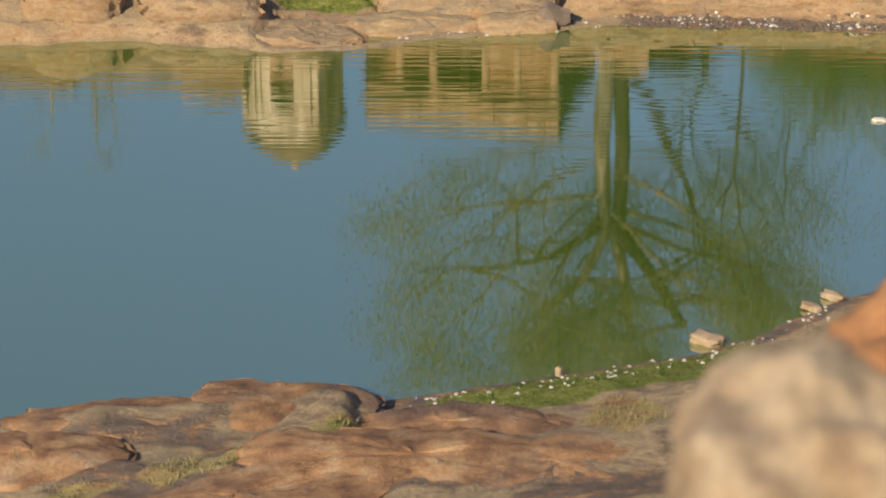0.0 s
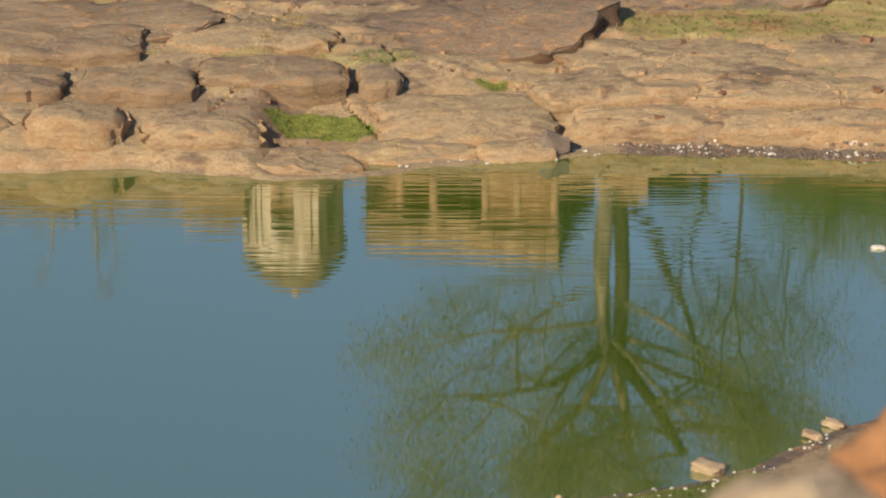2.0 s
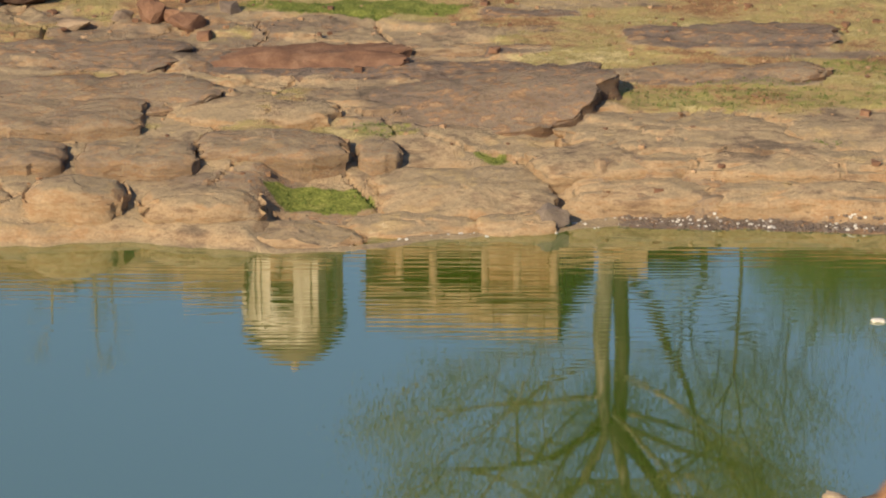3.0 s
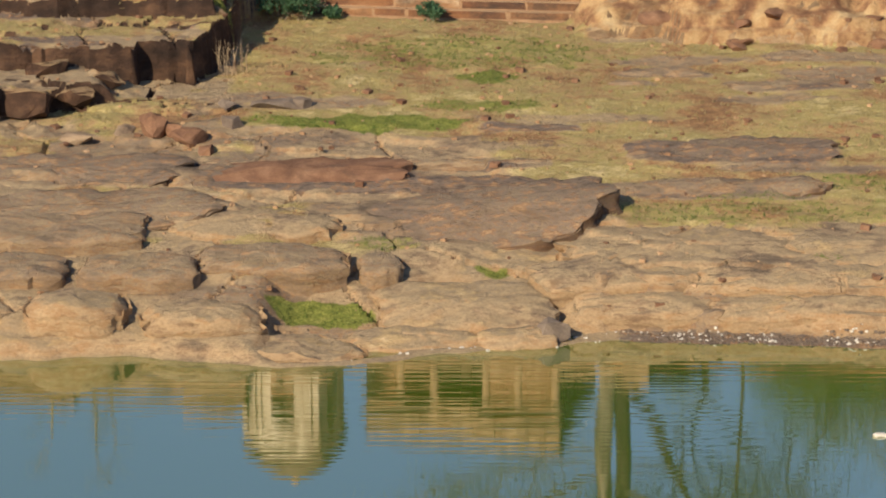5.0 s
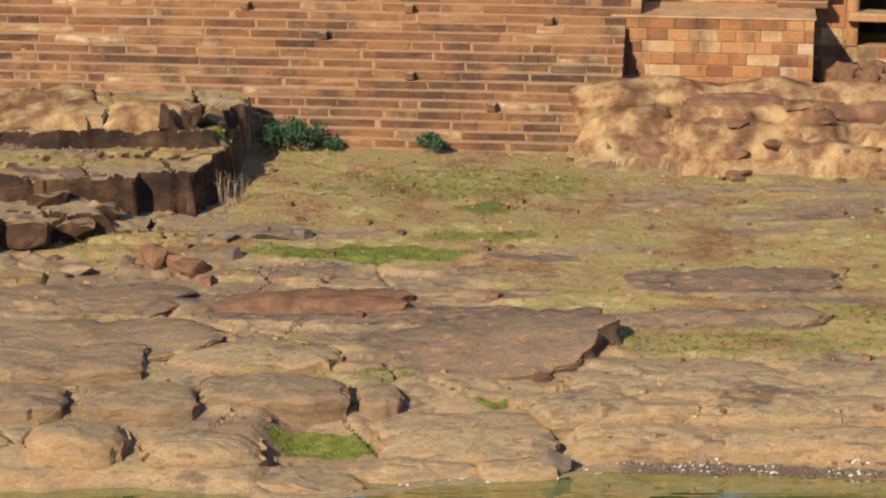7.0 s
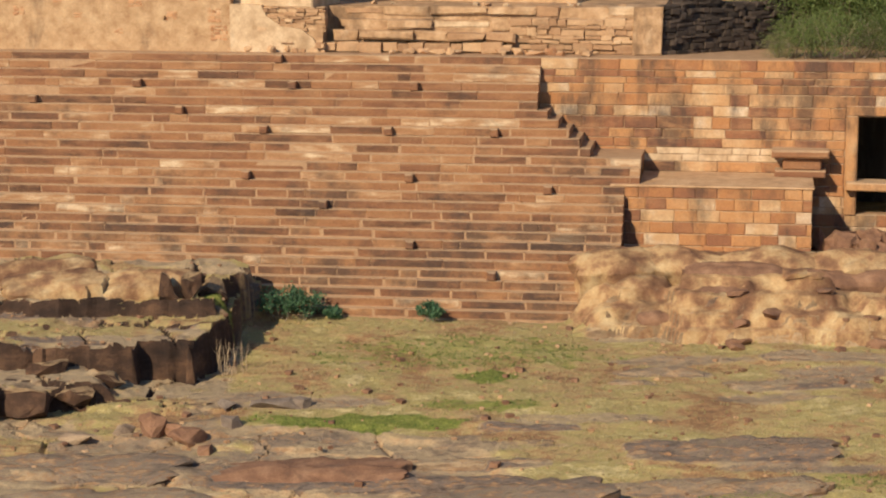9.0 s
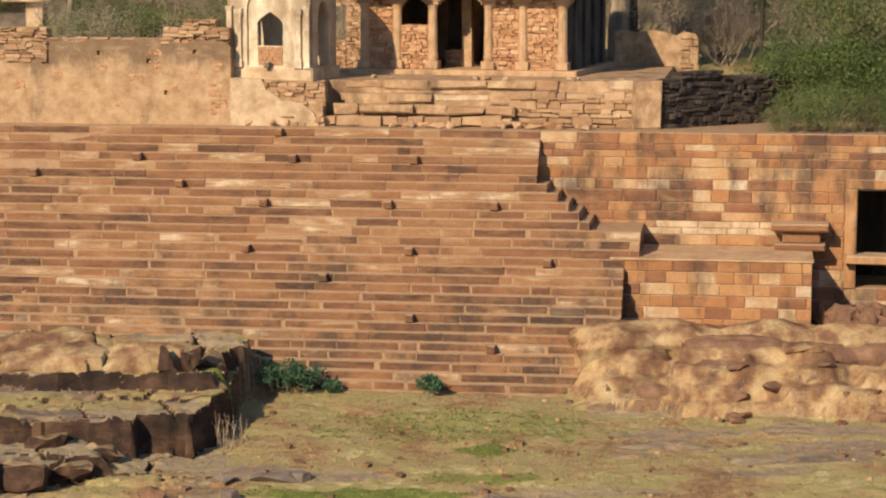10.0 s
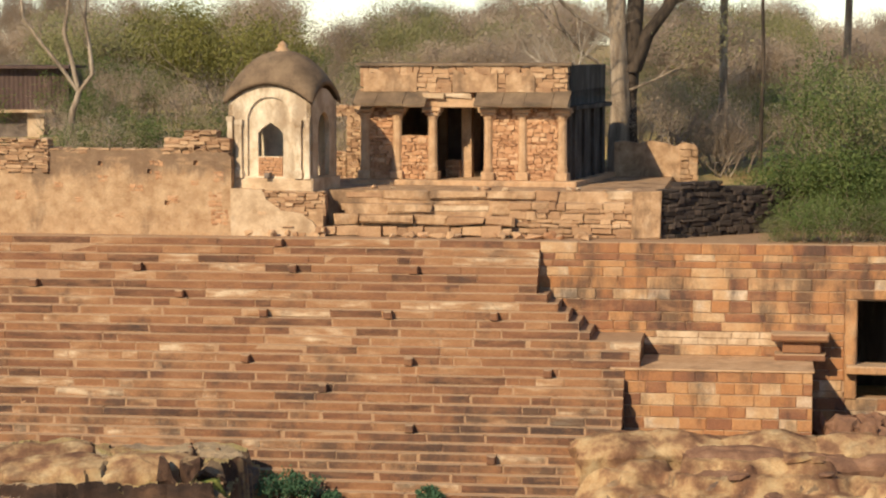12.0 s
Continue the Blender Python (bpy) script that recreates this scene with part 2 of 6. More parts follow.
up = n.new("ShaderNodeSeparateXYZ")
l.new(n.new("ShaderNodeNewGeometry").outputs["Normal"], up.inputs[0])
flat = calc(n, l, "MULTIPLY", calc(n, l, "SUBTRACT", up.outputs[2], 0.72), 5.0, True)
patina = ramp(n, l, calc(n, l, "ADD", calc(n, l, "MULTIPLY", big, 0.6), calc(n, l, "MULTIPLY", mid, 0.4)),
              [(0.36, (0.15, 0.115, 0.085)), (0.44, (0.29, 0.215, 0.145)), (0.49, (0.43, 0.325, 0.2)), (0.54, (0.33, 0.255, 0.17)), (0.6, (0.49, 0.36, 0.195)), (0.68, (0.56, 0.44, 0.285))])
rock = mixc(n, l, flat, rock, patina)
col = mixc(n, l, edge(sep.outputs[1]), rock, dark)
col = mixc(n, l, edge(sep.outputs[2]), col, soil)
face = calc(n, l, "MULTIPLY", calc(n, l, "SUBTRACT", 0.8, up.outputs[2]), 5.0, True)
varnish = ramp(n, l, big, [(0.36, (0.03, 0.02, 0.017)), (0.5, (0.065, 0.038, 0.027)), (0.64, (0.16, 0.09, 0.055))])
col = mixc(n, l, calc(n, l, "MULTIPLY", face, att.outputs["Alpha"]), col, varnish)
col = mixc(n, l, edge(sep.outputs[0]), col, turf)
col = mixc(n, l, 0.5, col, ramp(n, l, fine, [(0.3, (0.5, 0.48, 0.46)), (0.7, (1.3, 1.28, 1.24))]), "MULTIPLY")
l.new(col, b.inputs["Base Color"])
bump(n, l, b, calc(n, l, "ADD", mid, calc(n, l, "MULTIPLY", fine, 0.6)), 0.9, 0.09)

# water: murky green body under a mirror surface with faint ripples
WATER, n, l, b = mat("pond_water", 0.02)
b.inputs["Base Color"].default_value = (0.074, 0.13, 0.014, 1)
b.inputs["IOR"].default_value = 5.6
b.inputs["Specular IOR Level"].default_value = 0.5
geo = n.new("ShaderNodeNewGeometry")
mp = nd(n, "ShaderNodeMapping", Rotation=(0, 0, radians(8)), Scale=(0.4, 8.0, 1))
l.new(geo.outputs["Position"], mp.inputs[0])
rip = nd(n, "ShaderNodeTexNoise", Scale=1.0, Detail=1.5, Roughness=0.4)
l.new(mp.outputs[0], rip.inputs["Vector"])
area = noise_of(n, l, 0.16, 2, 0.5, None, "Position")
far_part = n.new("ShaderNodeSeparateXYZ")
l.new(geo.outputs["Position"], far_part.inputs[0])
breeze = calc(n, l, "MULTIPLY", calc(n, l, "SUBTRACT", far_part.outputs[1], 37.0), 0.25, True)
amount = calc(n, l, "ADD", calc(n, l, "MULTIPLY", calc(n, l, "MULTIPLY", area, 1.6), breeze), 0.06)
bump(n, l, b, calc(n, l, "MULTIPLY", rip.outputs["Fac"], amount), 0.055, 0.04)

# ---- building helpers ----
def part(name, bm, material, parent=None, label="", smooth=False):
    """Links a bmesh as one mesh object, under a thing or a part."""
    me = bpy.data.meshes.new(name)
    bm.to_mesh(me)
    bm.free()
    me.materials.append(material)
    if smooth:
        for p in me.polygons:
            p.use_smooth = True
    ob = new(name, me)
    if parent:
        ob.parent = parent
    if label:
        ob["label"] = label
    return ob


def empty(name, m=None):
    ob = new(name)
    ob.empty_display_size = 0.3
    if m is not None:
        ob.matrix_basis = m
    return ob


def box(bm, x0, y0, z0, x1, y1, z1, jitter=0.0, rng=random):
    """A box into bm, with its corners a little uneven."""
    j = lambda: rng.uniform(-jitter, jitter)
    v = [bm.verts.new((x + j(), y + j(), z + j())) for z in (z0, z1) for x, y in ((x0, y0), (x1, y0), (x1, y1), (x0, y1))]
    for q in ((3, 2, 1, 0), (4, 5, 6, 7), (0, 1, 5, 4), (1, 2, 6, 5), (2, 3, 7, 6), (3, 0, 4, 7)):
        bm.faces.new([v[i] for i in q])
    return v


def stone_block(bm, x0, y0, z0, x1, y1, z1, bevel=0.02, jitter=0.012, rng=random):
    """A dressed block whose front, top and ends are chamfered and uneven."""
    j = lambda: rng.uniform(-jitter, jitter)
    c = bevel
    rings = []
    for y, inset in ((y1, 0.0), (y0 + c, 0.0), (y0, c)):
        rings.append([bm.verts.new((x + j(), y + j() * 0.5, z + j())) for x, z in
                      ((x0 + inset, z0 + inset), (x1 - inset, z0 + inset), (x1 - inset, z1 - inset), (x0 + inset, z1 - inset))])
    for a, b2 in zip(rings, rings[1:]):
        for i in range(4):
            k = (i + 1) % 4
            bm.faces.new((a[k], a[i], b2[i], b2[k]))
    bm.faces.new(rings[2])
    bm.faces.new(rings[0][::-1])


def prism(bm, outline, depth, holes=()):
    """An upright slab of that outline in x and z (with holes), from y = 0 back to y = depth."""
    edges = []
    for loop in (outline, *holes):
        vs = [bm.verts.new((x, 0, z)) for x, z in loop]
        edges += [bm.edges.new((vs[i], vs[(i + 1) % len(vs)])) for i in range(len(vs))]
    fill = bmesh.ops.triangle_fill(bm, use_beauty=True, edges=edges)
    faces = [g for g in fill["geom"] if isinstance(g, bmesh.types.BMFace)]
    ext = bmesh.ops.extrude_face_region(bm, geom=faces)
    bmesh.ops.translate(bm, vec=(0, depth, 0), verts=[g for g in ext["geom"] if isinstance(g, bmesh.types.BMVert)])
    bmesh.ops.recalc_face_normals(bm, faces=bm.faces)


def lathe(bm, profile, sides=12, at=(0, 0, 0), square=False):
    """A turned post from (radius, height) pairs; square: four sides."""
    k = 4 if square else sides
    rings = [[bm.verts.new((at[0] + r * math.cos(2 * math.pi * (i + 0.5) / k), at[1] + r * math.sin(2 * math.pi * (i + 0.5) / k), at[2] + z))
              for i in range(k)] for r, z in profile]
    for a, b2 in zip(rings, rings[1:]):
        for i in range(k):
            bm.faces.new((a[i], a[(i + 1) % k], b2[(i + 1) % k], b2[i]))
    bm.faces.new(rings[-1])
    bm.faces.new(rings[0][::-1])


LATTICE = np.random.RandomState(7).rand(256, 256)


def vn(x, y, seed=0):
    x, y = np.asarray(x, float) + seed * 17.3, np.asarray(y, float) + seed * 41.7
    i, j = np.floor(x).astype(int), np.floor(y).astype(int)
    u, v = x - i, y - j
    u, v = u * u * (3 - 2 * u), v * v * (3 - 2 * v)
    L = lambda a, b2: LATTICE[a % 256, b2 % 256]
    return (L(i, j) * (1 - u) + L(i + 1, j) * u) * (1 - v) + (L(i, j + 1) * (1 - u) + L(i + 1, j + 1) * u) * v


def fbm(x, y, octaves=4, seed=0):
    """Fractal noise, about -0.5 to 0.5."""
    s, a, tot = 0, 1.0, 0
    for o in range(octaves):
        s = s + a * vn(np.asarray(x) * 2.03 ** o, np.asarray(y) * 2.03 ** o, seed + o * 3)
        tot += a
        a *= 0.5
    return s / tot - 0.5


def cells(x, y, seed=0):
    """Distance to the border between jittered cells (0 on a crack), and a random value of the cell."""
    x, y = np.asarray(x, float), np.asarray(y, float)
    i, j = np.floor(x).astype(int), np.floor(y).astype(int)
    d1 = np.full(x.shape, 9.0)
    d2 = np.full(x.shape, 9.0)
    val = np.zeros(x.shape)
    for a in (-1, 0, 1):
        for c in (-1, 0, 1):
            p, q = (i + a + seed * 31) % 256, (j + c + seed * 57) % 256
            px, py = i + a + 0.15 + 0.7 * LATTICE[p, q], j + c + 0.15 + 0.7 * LATTICE[q, (p + 91) % 256]
            d = np.hypot(px - x, py - y)
            near = d < d1
            d2 = np.where(near, d1, np.minimum(d2, d))
            val = np.where(near, LATTICE[(p + 13) % 256, (q + 29) % 256], val)
            d1 = np.where(near, d, d1)
    return d2 - d1, val


def sm(a, b2, x):
    t = np.clip((x - a) / (b2 - a), 0, 1)
    return t * t * (3 - 2 * t)


# ---- terrain ----
TURN = radians(8)  # the steps run turned against the line of sight
CT, ST = math.cos(TURN), math.sin(TURN)
STEPS, RISE, TREAD = 28, 0.264, 0.238
TOP_Z, TOP_Y = 10.14, 73.53
FOOT_Z = TOP_Z - STEPS * RISE


def ghat_pose(u=0, v=0, z=0, turn=0):
    return pose(0, TOP_Y, 0, 0, 0, -8) @ pose(u, v, z, 0, 0, turn)


# slabs of bedrock: centre x, y, half length, half width, height, rise towards its east end, darkness
SLABS = [
    (0.5, 50.4, 3.4, 1.3, 0.3, 1.0, 0.55),
    (6.5, 51.7, 2.5, 0.5, 0.26, 0.3, 0.8),
    (7.1, 54.0, 2.6, 0.8, 0.4, 0.5, 0.9),
    (2.2, 55.9, 1.3, 0.3, 0.14, 0.0, 0.9),
    (-3.7, 52.6, 3.2, 0.9, 0.3, 0.5, 0.9),
    (1.0, 53.4, 1.6, 0.3, 0.2, 0.0, 0.8),
    (-9.2, 52.8, 3.0, 0.8, 0.3, 0.2, 0.8),
    (-8.4, 50.4, 3.4, 0.9, 0.2, 0.2, 0.5),
    (9.6, 59.4, 2.0, 0.6, 0.13, 0.0, 0.7),
    (6.0, 60.8, 1.4, 0.35, 0.1, 0.0, 0.7),
    (11.0, 62.2, 2.2, 0.5, 0.12, 0.0, 0.7),
]
# turf: centre x, y, half length, half width, strength
GREENS = [(-2.6, 46.55, 1.35, 0.42, 1.3), (-1.9, 56.4, 3.2, 0.55, 0.95), (0.9, 57.6, 2.2, 0.5, 0.6), (1.3, 60.3, 1.2, 0.8, 0.9), (7.5, 50.7, 4.8, 1.0, 0.45),
          (2.0, 50.4, 1.3, 0.35, 0.6), (0.2, 62.8, 5.0, 2.2, 0.5), (9.8, 52.2, 1.6, 0.6, 0.5), (8.6, 48.2, 0.35, 0.2, 1.0), (-1.5, 49.2, 1.2, 0.5, 0.5),
          (1.1, 48.3, 0.5, 0.25, 0.8), (-6.9, 63.6, 1.2, 0.5, 0.7), (5.5, 57.0, 4.0, 0.6, 0.35)]

# bare brown earth and rock in the grass
BARES = [(-4.3, 57.9, 2.6, 1.0, 0.8), (-7.2, 55.0, 2.0, 1.0, 0.7), (3.2, 56.6, 3.0, 0.5, 0.6), (9.0, 53.0, 2.5, 0.4, 0.8), (8.6, 58.2, 2.4, 0.6, 0.7), (11.0, 60.6, 2.6, 0.8, 0.8), (6.6, 62.2, 2.0, 0.6, 0.7), (-2.4, 61.6, 1.6, 0.5, 0.5), (1.8, 54.6, 2.2, 0.4, 0.5)]


def shoreline(x):
    """The far water's edge."""
    return np.interp(x, [-60, -9, -7, -3.4, -1.7, 0, 1.9, 3.8, 6.2, 9.3, 60], [42, 44.5, 44.85, 44.15, 44.5, 45.0, 45.15, 45.85, 45.7, 45.4, 47]) + 0.25 * fbm(x * 1.3, x * 0, 3, 5)


def near_shore(x):
    return np.interp(x, [-60, -6.4, -4.0, -1.9, -1.0, 1.0, 3.9, 5.8, 9, 60], [28, 28.6, 28.9, 29.6, 29.2, 29.8, 30.9, 32.2, 34.4, 40]) + 0.3 * fbm(x * 1.1, x * 0 + 9, 3, 2)


def terrain(x, y):
    """Height of the ground, and its cover: turf, dark slab, soil."""
    x, y = np.asarray(x, float), np.asarray(y, float)
    wx, wy = x + 0.5 * fbm(x * 0.8, y * 0.8, 3, 1), y + 0.5 * fbm(x * 0.8, y * 0.8, 3, 2)
    u = x * CT - (y - TOP_Y) * ST
    v = x * ST + (y - TOP_Y) * CT
    d = wy - shoreline(wx)
    left = np.interp(d, [-3, 0, 0.15, 0.5, 1.2, 3.0, 6.0], [-1.2, 0, 0.08, 0.62, 0.95, 1.35, 1.75])
    mid = np.interp(d, [-3, 0, 1.0, 2.0, 3.0, 4.0, 7.0], [-0.9, 0, 0.28, 0.5, 0.95, 1.2, 1.75])
    right = np.interp(d, [-3, 0, 0.55, 0.75, 1.3, 1.5, 2.2, 3.2, 7.0], [-0.5, 0, 0.08, 0.55, 0.68, 0.98, 1.22, 1.35, 1.75])
    wl, wr = 1 - sm(-4.2, -3.2, wx), sm(2.2, 3.6, wx)
    bank = left * wl + right * wr + mid * (1 - wl - wr)
    far = np.interp(y, [50, 52, 58, 65, 68], [1.55, 1.75, 2.4, 2.72, 2.8])
    t = sm(5.0, 7.5, d)
    z = bank * (1 - t) + far * t
    z = z + 0.3 * fbm(x * 0.35, y * 0.5, 4, 11) * sm(0.3, 2.5, d)
    turf = np.zeros(x.shape)
    dark = 0.55 * sm(-0.02, 0.2, fbm(x * 0.45, y * 0.8, 4, 21)) * (1 - sm(57, 60, y))
    soil = sm(-0.05, 0.12, fbm(x * 0.4, y * 0.7, 4, 31)) * 0.7 * sm(3.0, 5.0, d)
    meadow = np.maximum(sm(55.2, 56.6, wy) * sm(-6.4, -5.2, wx), sm(1.6, 3.4, wx + (wy - 50) * 0.3) * sm(49.6, 50.2, wy))
    soil = np.maximum(soil, meadow)
    dark = dark * (1 - 0.9 * meadow)
    # cracked blocks along the water, ledges further up
    zone = sm(0.15, 0.6, d) * (1 - sm(4.5, 6.0, d)) * (1 - wr)
    z = z - 0.3 * zone
    layer = 0.17
    q = (z + 0.2 * fbm(x * 0.6, y * 1.1, 5, 41)) / layer
    fl = np.floor(q)
    ledge = (fl + sm(0.8, 1.0, q - fl)) * layer
    k = 0.8 * sm(0.3, 0.9, d) * (1 - 0.8 * meadow) * (1 - 0.7 * zone) * (1 - sm(66, 67, y))
    z = z * (1 - k) + ledge * k
    crack, val = cells(wx * 0.33 + 0.4, wy * 0.5, 3)
    z = z - 0.2 * (1 - sm(0.0, 0.04, crack)) * sm(0.6, 1.5, d) * (1 - meadow)
    z = z + (0.11 * fbm(x * 1.7, y * 2.6, 4, 43) + 0.05 * fbm(x * 6, y * 7, 2, 47)) * sm(0.1, 0.6, d)
    for cx, cy, rx, ry, h, rise, dk in SLABS:
        w = 0.35 * fbm(x * 0.9, y * 1.4, 4, int(cx * 7) % 50)
        r = (np.abs((x - cx) / rx) ** 4 + np.abs((y - cy + 0.06 * (x - cx)) / ry) ** 3) ** 0.3 + w
        m = sm(0.09, -0.03, (r - 1) * ry)
        z = z + 0.25 * m * h * (1 - rise * 0.5 + rise * np.clip((x - cx) / rx, -1, 1) * 0.5)
        soft = sm(1.12, 0.9, r)
        dark = np.maximum(dark * (1 - soft), soft * dk * (0.75 + 0.9 * fbm(x * 0.7, y * 1.2, 3, 77)))
        soil = soil * (1 - soft * 0.95)
    z = z + 0.26 * np.exp(-((x - 0.2) / 2.4) ** 2 - ((y - 49.0) / 0.8) ** 2)
    # western cliff: a low front ledge, the main face in broad blocks, an upper layer set back
    block = np.floor((x + 12.0) / 1.25 + 0.5 * fbm(x * 0.5, y * 0, 2, 8))
    edge_y = 59.4 + 0.16 * (x + 10.6) + 1.1 * fbm(block * 3.7, y * 0, 1, 3) + 0.45 * fbm(x * 1.6, y * 0.6, 4, 5)
    edge_x = -6.75 + 0.16 * (y - 60.0) + 0.7 * fbm(y * 0.9, x * 0.3, 4, 9)
    c0 = sm(0, 0.14, y - 56.6 - 0.35 * (x + 12.0) - 1.1 * fbm(x * 0.8, y * 0.5, 4, 26)) * sm(-8.9, -9.5, x + 1.2 * fbm(x * 0.5, y * 0.9, 3, 28))
    c1 = sm(0, 0.1, y - edge_y) * sm(0.1, 0, x - edge_x)
    c2 = sm(0, 0.12, y - 62.9 - 1.4 * fbm(x * 0.8, y * 0.4, 4, 6)) * sm(0.12, 0, x - edge_x + 0.3 - 0.9 * fbm(y * 1.3, x, 3, 4))
    z = z + 0.55 * c0 * (1 - c1) + c1 * (1.12 + 0.3 * fbm(x * 0.5, y * 0.5, 4, 14)) + c2 * (0.5 + 0.5 * fbm(x, y, 4, 15))
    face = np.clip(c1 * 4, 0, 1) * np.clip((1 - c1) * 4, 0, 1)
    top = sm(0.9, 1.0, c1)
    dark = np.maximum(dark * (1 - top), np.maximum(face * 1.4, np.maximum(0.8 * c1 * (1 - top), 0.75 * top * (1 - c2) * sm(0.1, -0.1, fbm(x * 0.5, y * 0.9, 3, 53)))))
    soil = np.maximum(soil * (1 - c1), top * 0.75 * sm(-0.1, 0.1, fbm(x * 0.6, y * 0.8, 3, 51)))
    # eastern outcrop under the platform
    ox = sm(3.7, 4.9, wx + 0.15 * (wy - 65))
    back = np.interp(wy + 0.1 * wx, [64.6, 65.0, 65.7, 66.3, 67.0, 68.4, 70], [0, 0.35, 0.95, 1.3, 1.75, 2.05, 2.1])
    front = sm(64.5, 64.75, wy + 0.1 * wx) * sm(6.6, 7.2, wx)
    heap = back + 0.45 * front * (1 - sm(65.5, 66.8, wy)) + sm(0.02, 0.3, back) * 0.9 * fbm(x * 0.5, y * 0.8, 4, 63)
    q = (heap + 0.3 * fbm(x * 0.7, y * 1.1, 4, 64)) / 0.42
    heap = 0.25 * heap + 0.75 * (np.floor(q) + sm(0.75, 1.0, q - np.floor(q))) * 0.42
    z = z + ox * np.clip(heap - 0.12, 0, 2.4)
    up = ox * sm(0.1, 0.4, back + front)
    soil = soil * (1 - up)
    dark = np.maximum(dark * (1 - up), up * 0.85 * sm(0.0, 0.14, fbm(x * 0.7, y * 0.7, 3, 61)))
    for cx, cy, rx, ry, s in BARES:
        r = np.hypot((x - cx) / rx, (y - cy) / ry) + 1.1 * fbm(x * 1.1, y * 1.6, 4, int(cx * 13) % 50)
        m = s * sm(1.2, 0.5, r)
        soil = soil * (1 - m)
        dark = np.maximum(dark, 0.7 * m)
    for cx, cy, rx, ry, s in GREENS:
        r = np.hypot((x - cx) / rx, (y - cy) / ry) + 0.9 * fbm(x * 1.6, y * 1.9, 3, int(cx * 11) % 50)
        turf = np.maximum(turf, s * sm(1.15, 0.55, r))
    # under the steps the ground stays low; behind them it is the terrace, then the scrub land
    under = sm(-STEPS * TREAD - 0.1, -STEPS * TREAD + 0.5, v)
    z = np.where(v > -STEPS * TREAD - 0.1, z * (1 - under) + np.minimum(z, FOOT_Z - 0.3) * under, z)
    east = np.clip((wx - 4.2) / 1.5, 0, 1)
    z = np.where((v > -STEPS * TREAD) & (v < 0.5), np.maximum(z, (FOOT_Z - 0.3) * (1 - east) + east * np.minimum(terrace_rock(x, v), 4.4)), z)
    land = TOP_Z - 0.06 + 1.2 * sm(3.6, 4.6, v) * (1 - sm(6.8, 7.4, u)) + 0.026 * np.clip(v - 14, 0, 170) + 1.2 * sm(8, 22, v) + 0.5 * fbm(x * 0.15, y * 0.15, 3, 71) * sm(6, 14, v)
    z = np.where(v >= 0.5, land, z)
    z = np.where((u > 13.05) & (u < 16.45) & (v > 0.1) & (v < 4.65), 5.0, z)
    soil = np.where(v > 0.4, 0.8, soil)
    turf = np.where(v > 14, 0.5 * sm(-0.1, 0.2, fbm(x * 0.3, y * 0.3, 3, 81)), turf)
    dark = np.where(v > 0.4, 0, dark)
    # near bank, and the height on which the camera stands
    e = near_shore(wx) - wy
    near = np.interp(e, [-4, -1, 0, 0.3, 1.5, 3, 6.5, 19.5, 25, 29], [-1.0, -0.45, 0, 0.06, 0.2, 0.65, 1.25, 9.0, 12.1, 14.6])
    hump = 0.4 * sm(-1.0, -1.6, wx) * sm(0.05, 0.7, e) * sm(4, 1.2, e)
    near = near + hump * (0.8 + 1.2 * fbm(x * 0.9, y * 0.9, 3, 91)) + 0.35 * fbm(x * 0.6, y * 0.8, 4, 95) * sm(0.3, 1.5, e)
    q = (near + 0.2 * fbm(x * 0.8, y * 1.2, 4, 97)) / 0.16
    fl = np.floor(q)
    near = np.where(e > 0.2, 0.72 * near + 0.28 * (fl + sm(0.4, 0.95, q - fl)) * 0.16, near)
    here = y < 37.5
    z = np.where(here, np.where(e > -4, near, -1.0), z)
    strip = sm(0.1, 0.25, e) * sm(1.5, 1.1, e + 0.25 * fbm(x * 2, y * 2, 3, 3)) * sm(-0.6, 0.2, x) * sm(5.2, 4.4, x)
    line = np.abs((y - 25.3) - 0.62 * (x + 4.9)) + 0.8 * fbm(x * 1.4, y * 1.4, 3, 13)
    turf = np.where(here, np.maximum(strip * 1.5, 0.55 * sm(0.3, 0.05, line) * sm(-3.6, -2.4, x) * sm(-0.6, -1.2, x)), turf)
    soil = np.where(here, np.maximum(sm(0.45, 0.15, line) * sm(0.4, -0.8, x), sm(1.0, 0.5, np.hypot((x - 2.6) / 0.8, (y - 28.3) / 1.3) + fbm(x * 2, y * 2, 3, 6))), soil)
    dark = np.where(here, 0.7 * sm(-0.02, 0.12, fbm(x * 0.5, y * 0.9, 4, 23) + 0.14 * sm(26.8, 25.6, y + 0.1 * x)) * sm(0.5, 1.2, e), dark)
    wet = sm(0.85, 0.35, np.where(here, e * 1.5, d)) * np.where(here, 1, (y < 50))
    dark = np.maximum(dark * 1.0, np.where(here, 0.8 * wet * (x > -1), 0.75 * wet * sm(3.2, 4.2, x)))
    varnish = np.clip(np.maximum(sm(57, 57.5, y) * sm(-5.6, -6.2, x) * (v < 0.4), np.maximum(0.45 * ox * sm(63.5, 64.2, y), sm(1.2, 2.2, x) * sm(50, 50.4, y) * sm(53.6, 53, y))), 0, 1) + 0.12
    return z, turf, dark, soil, varnish


def terrace_rock(x, v):
    return 3.0 + 1.9 * sm(-6.8, -3.5, v)


def lines(*spans):
    """Grid lines: (start, end, spacing), one after the other."""
    out = []
    for a, b2, s in spans:
        out += list(np.linspace(a, b2, max(1, round((b2 - a) / s)), endpoint=False))
    return np.array(out + [spans[-1][1]])


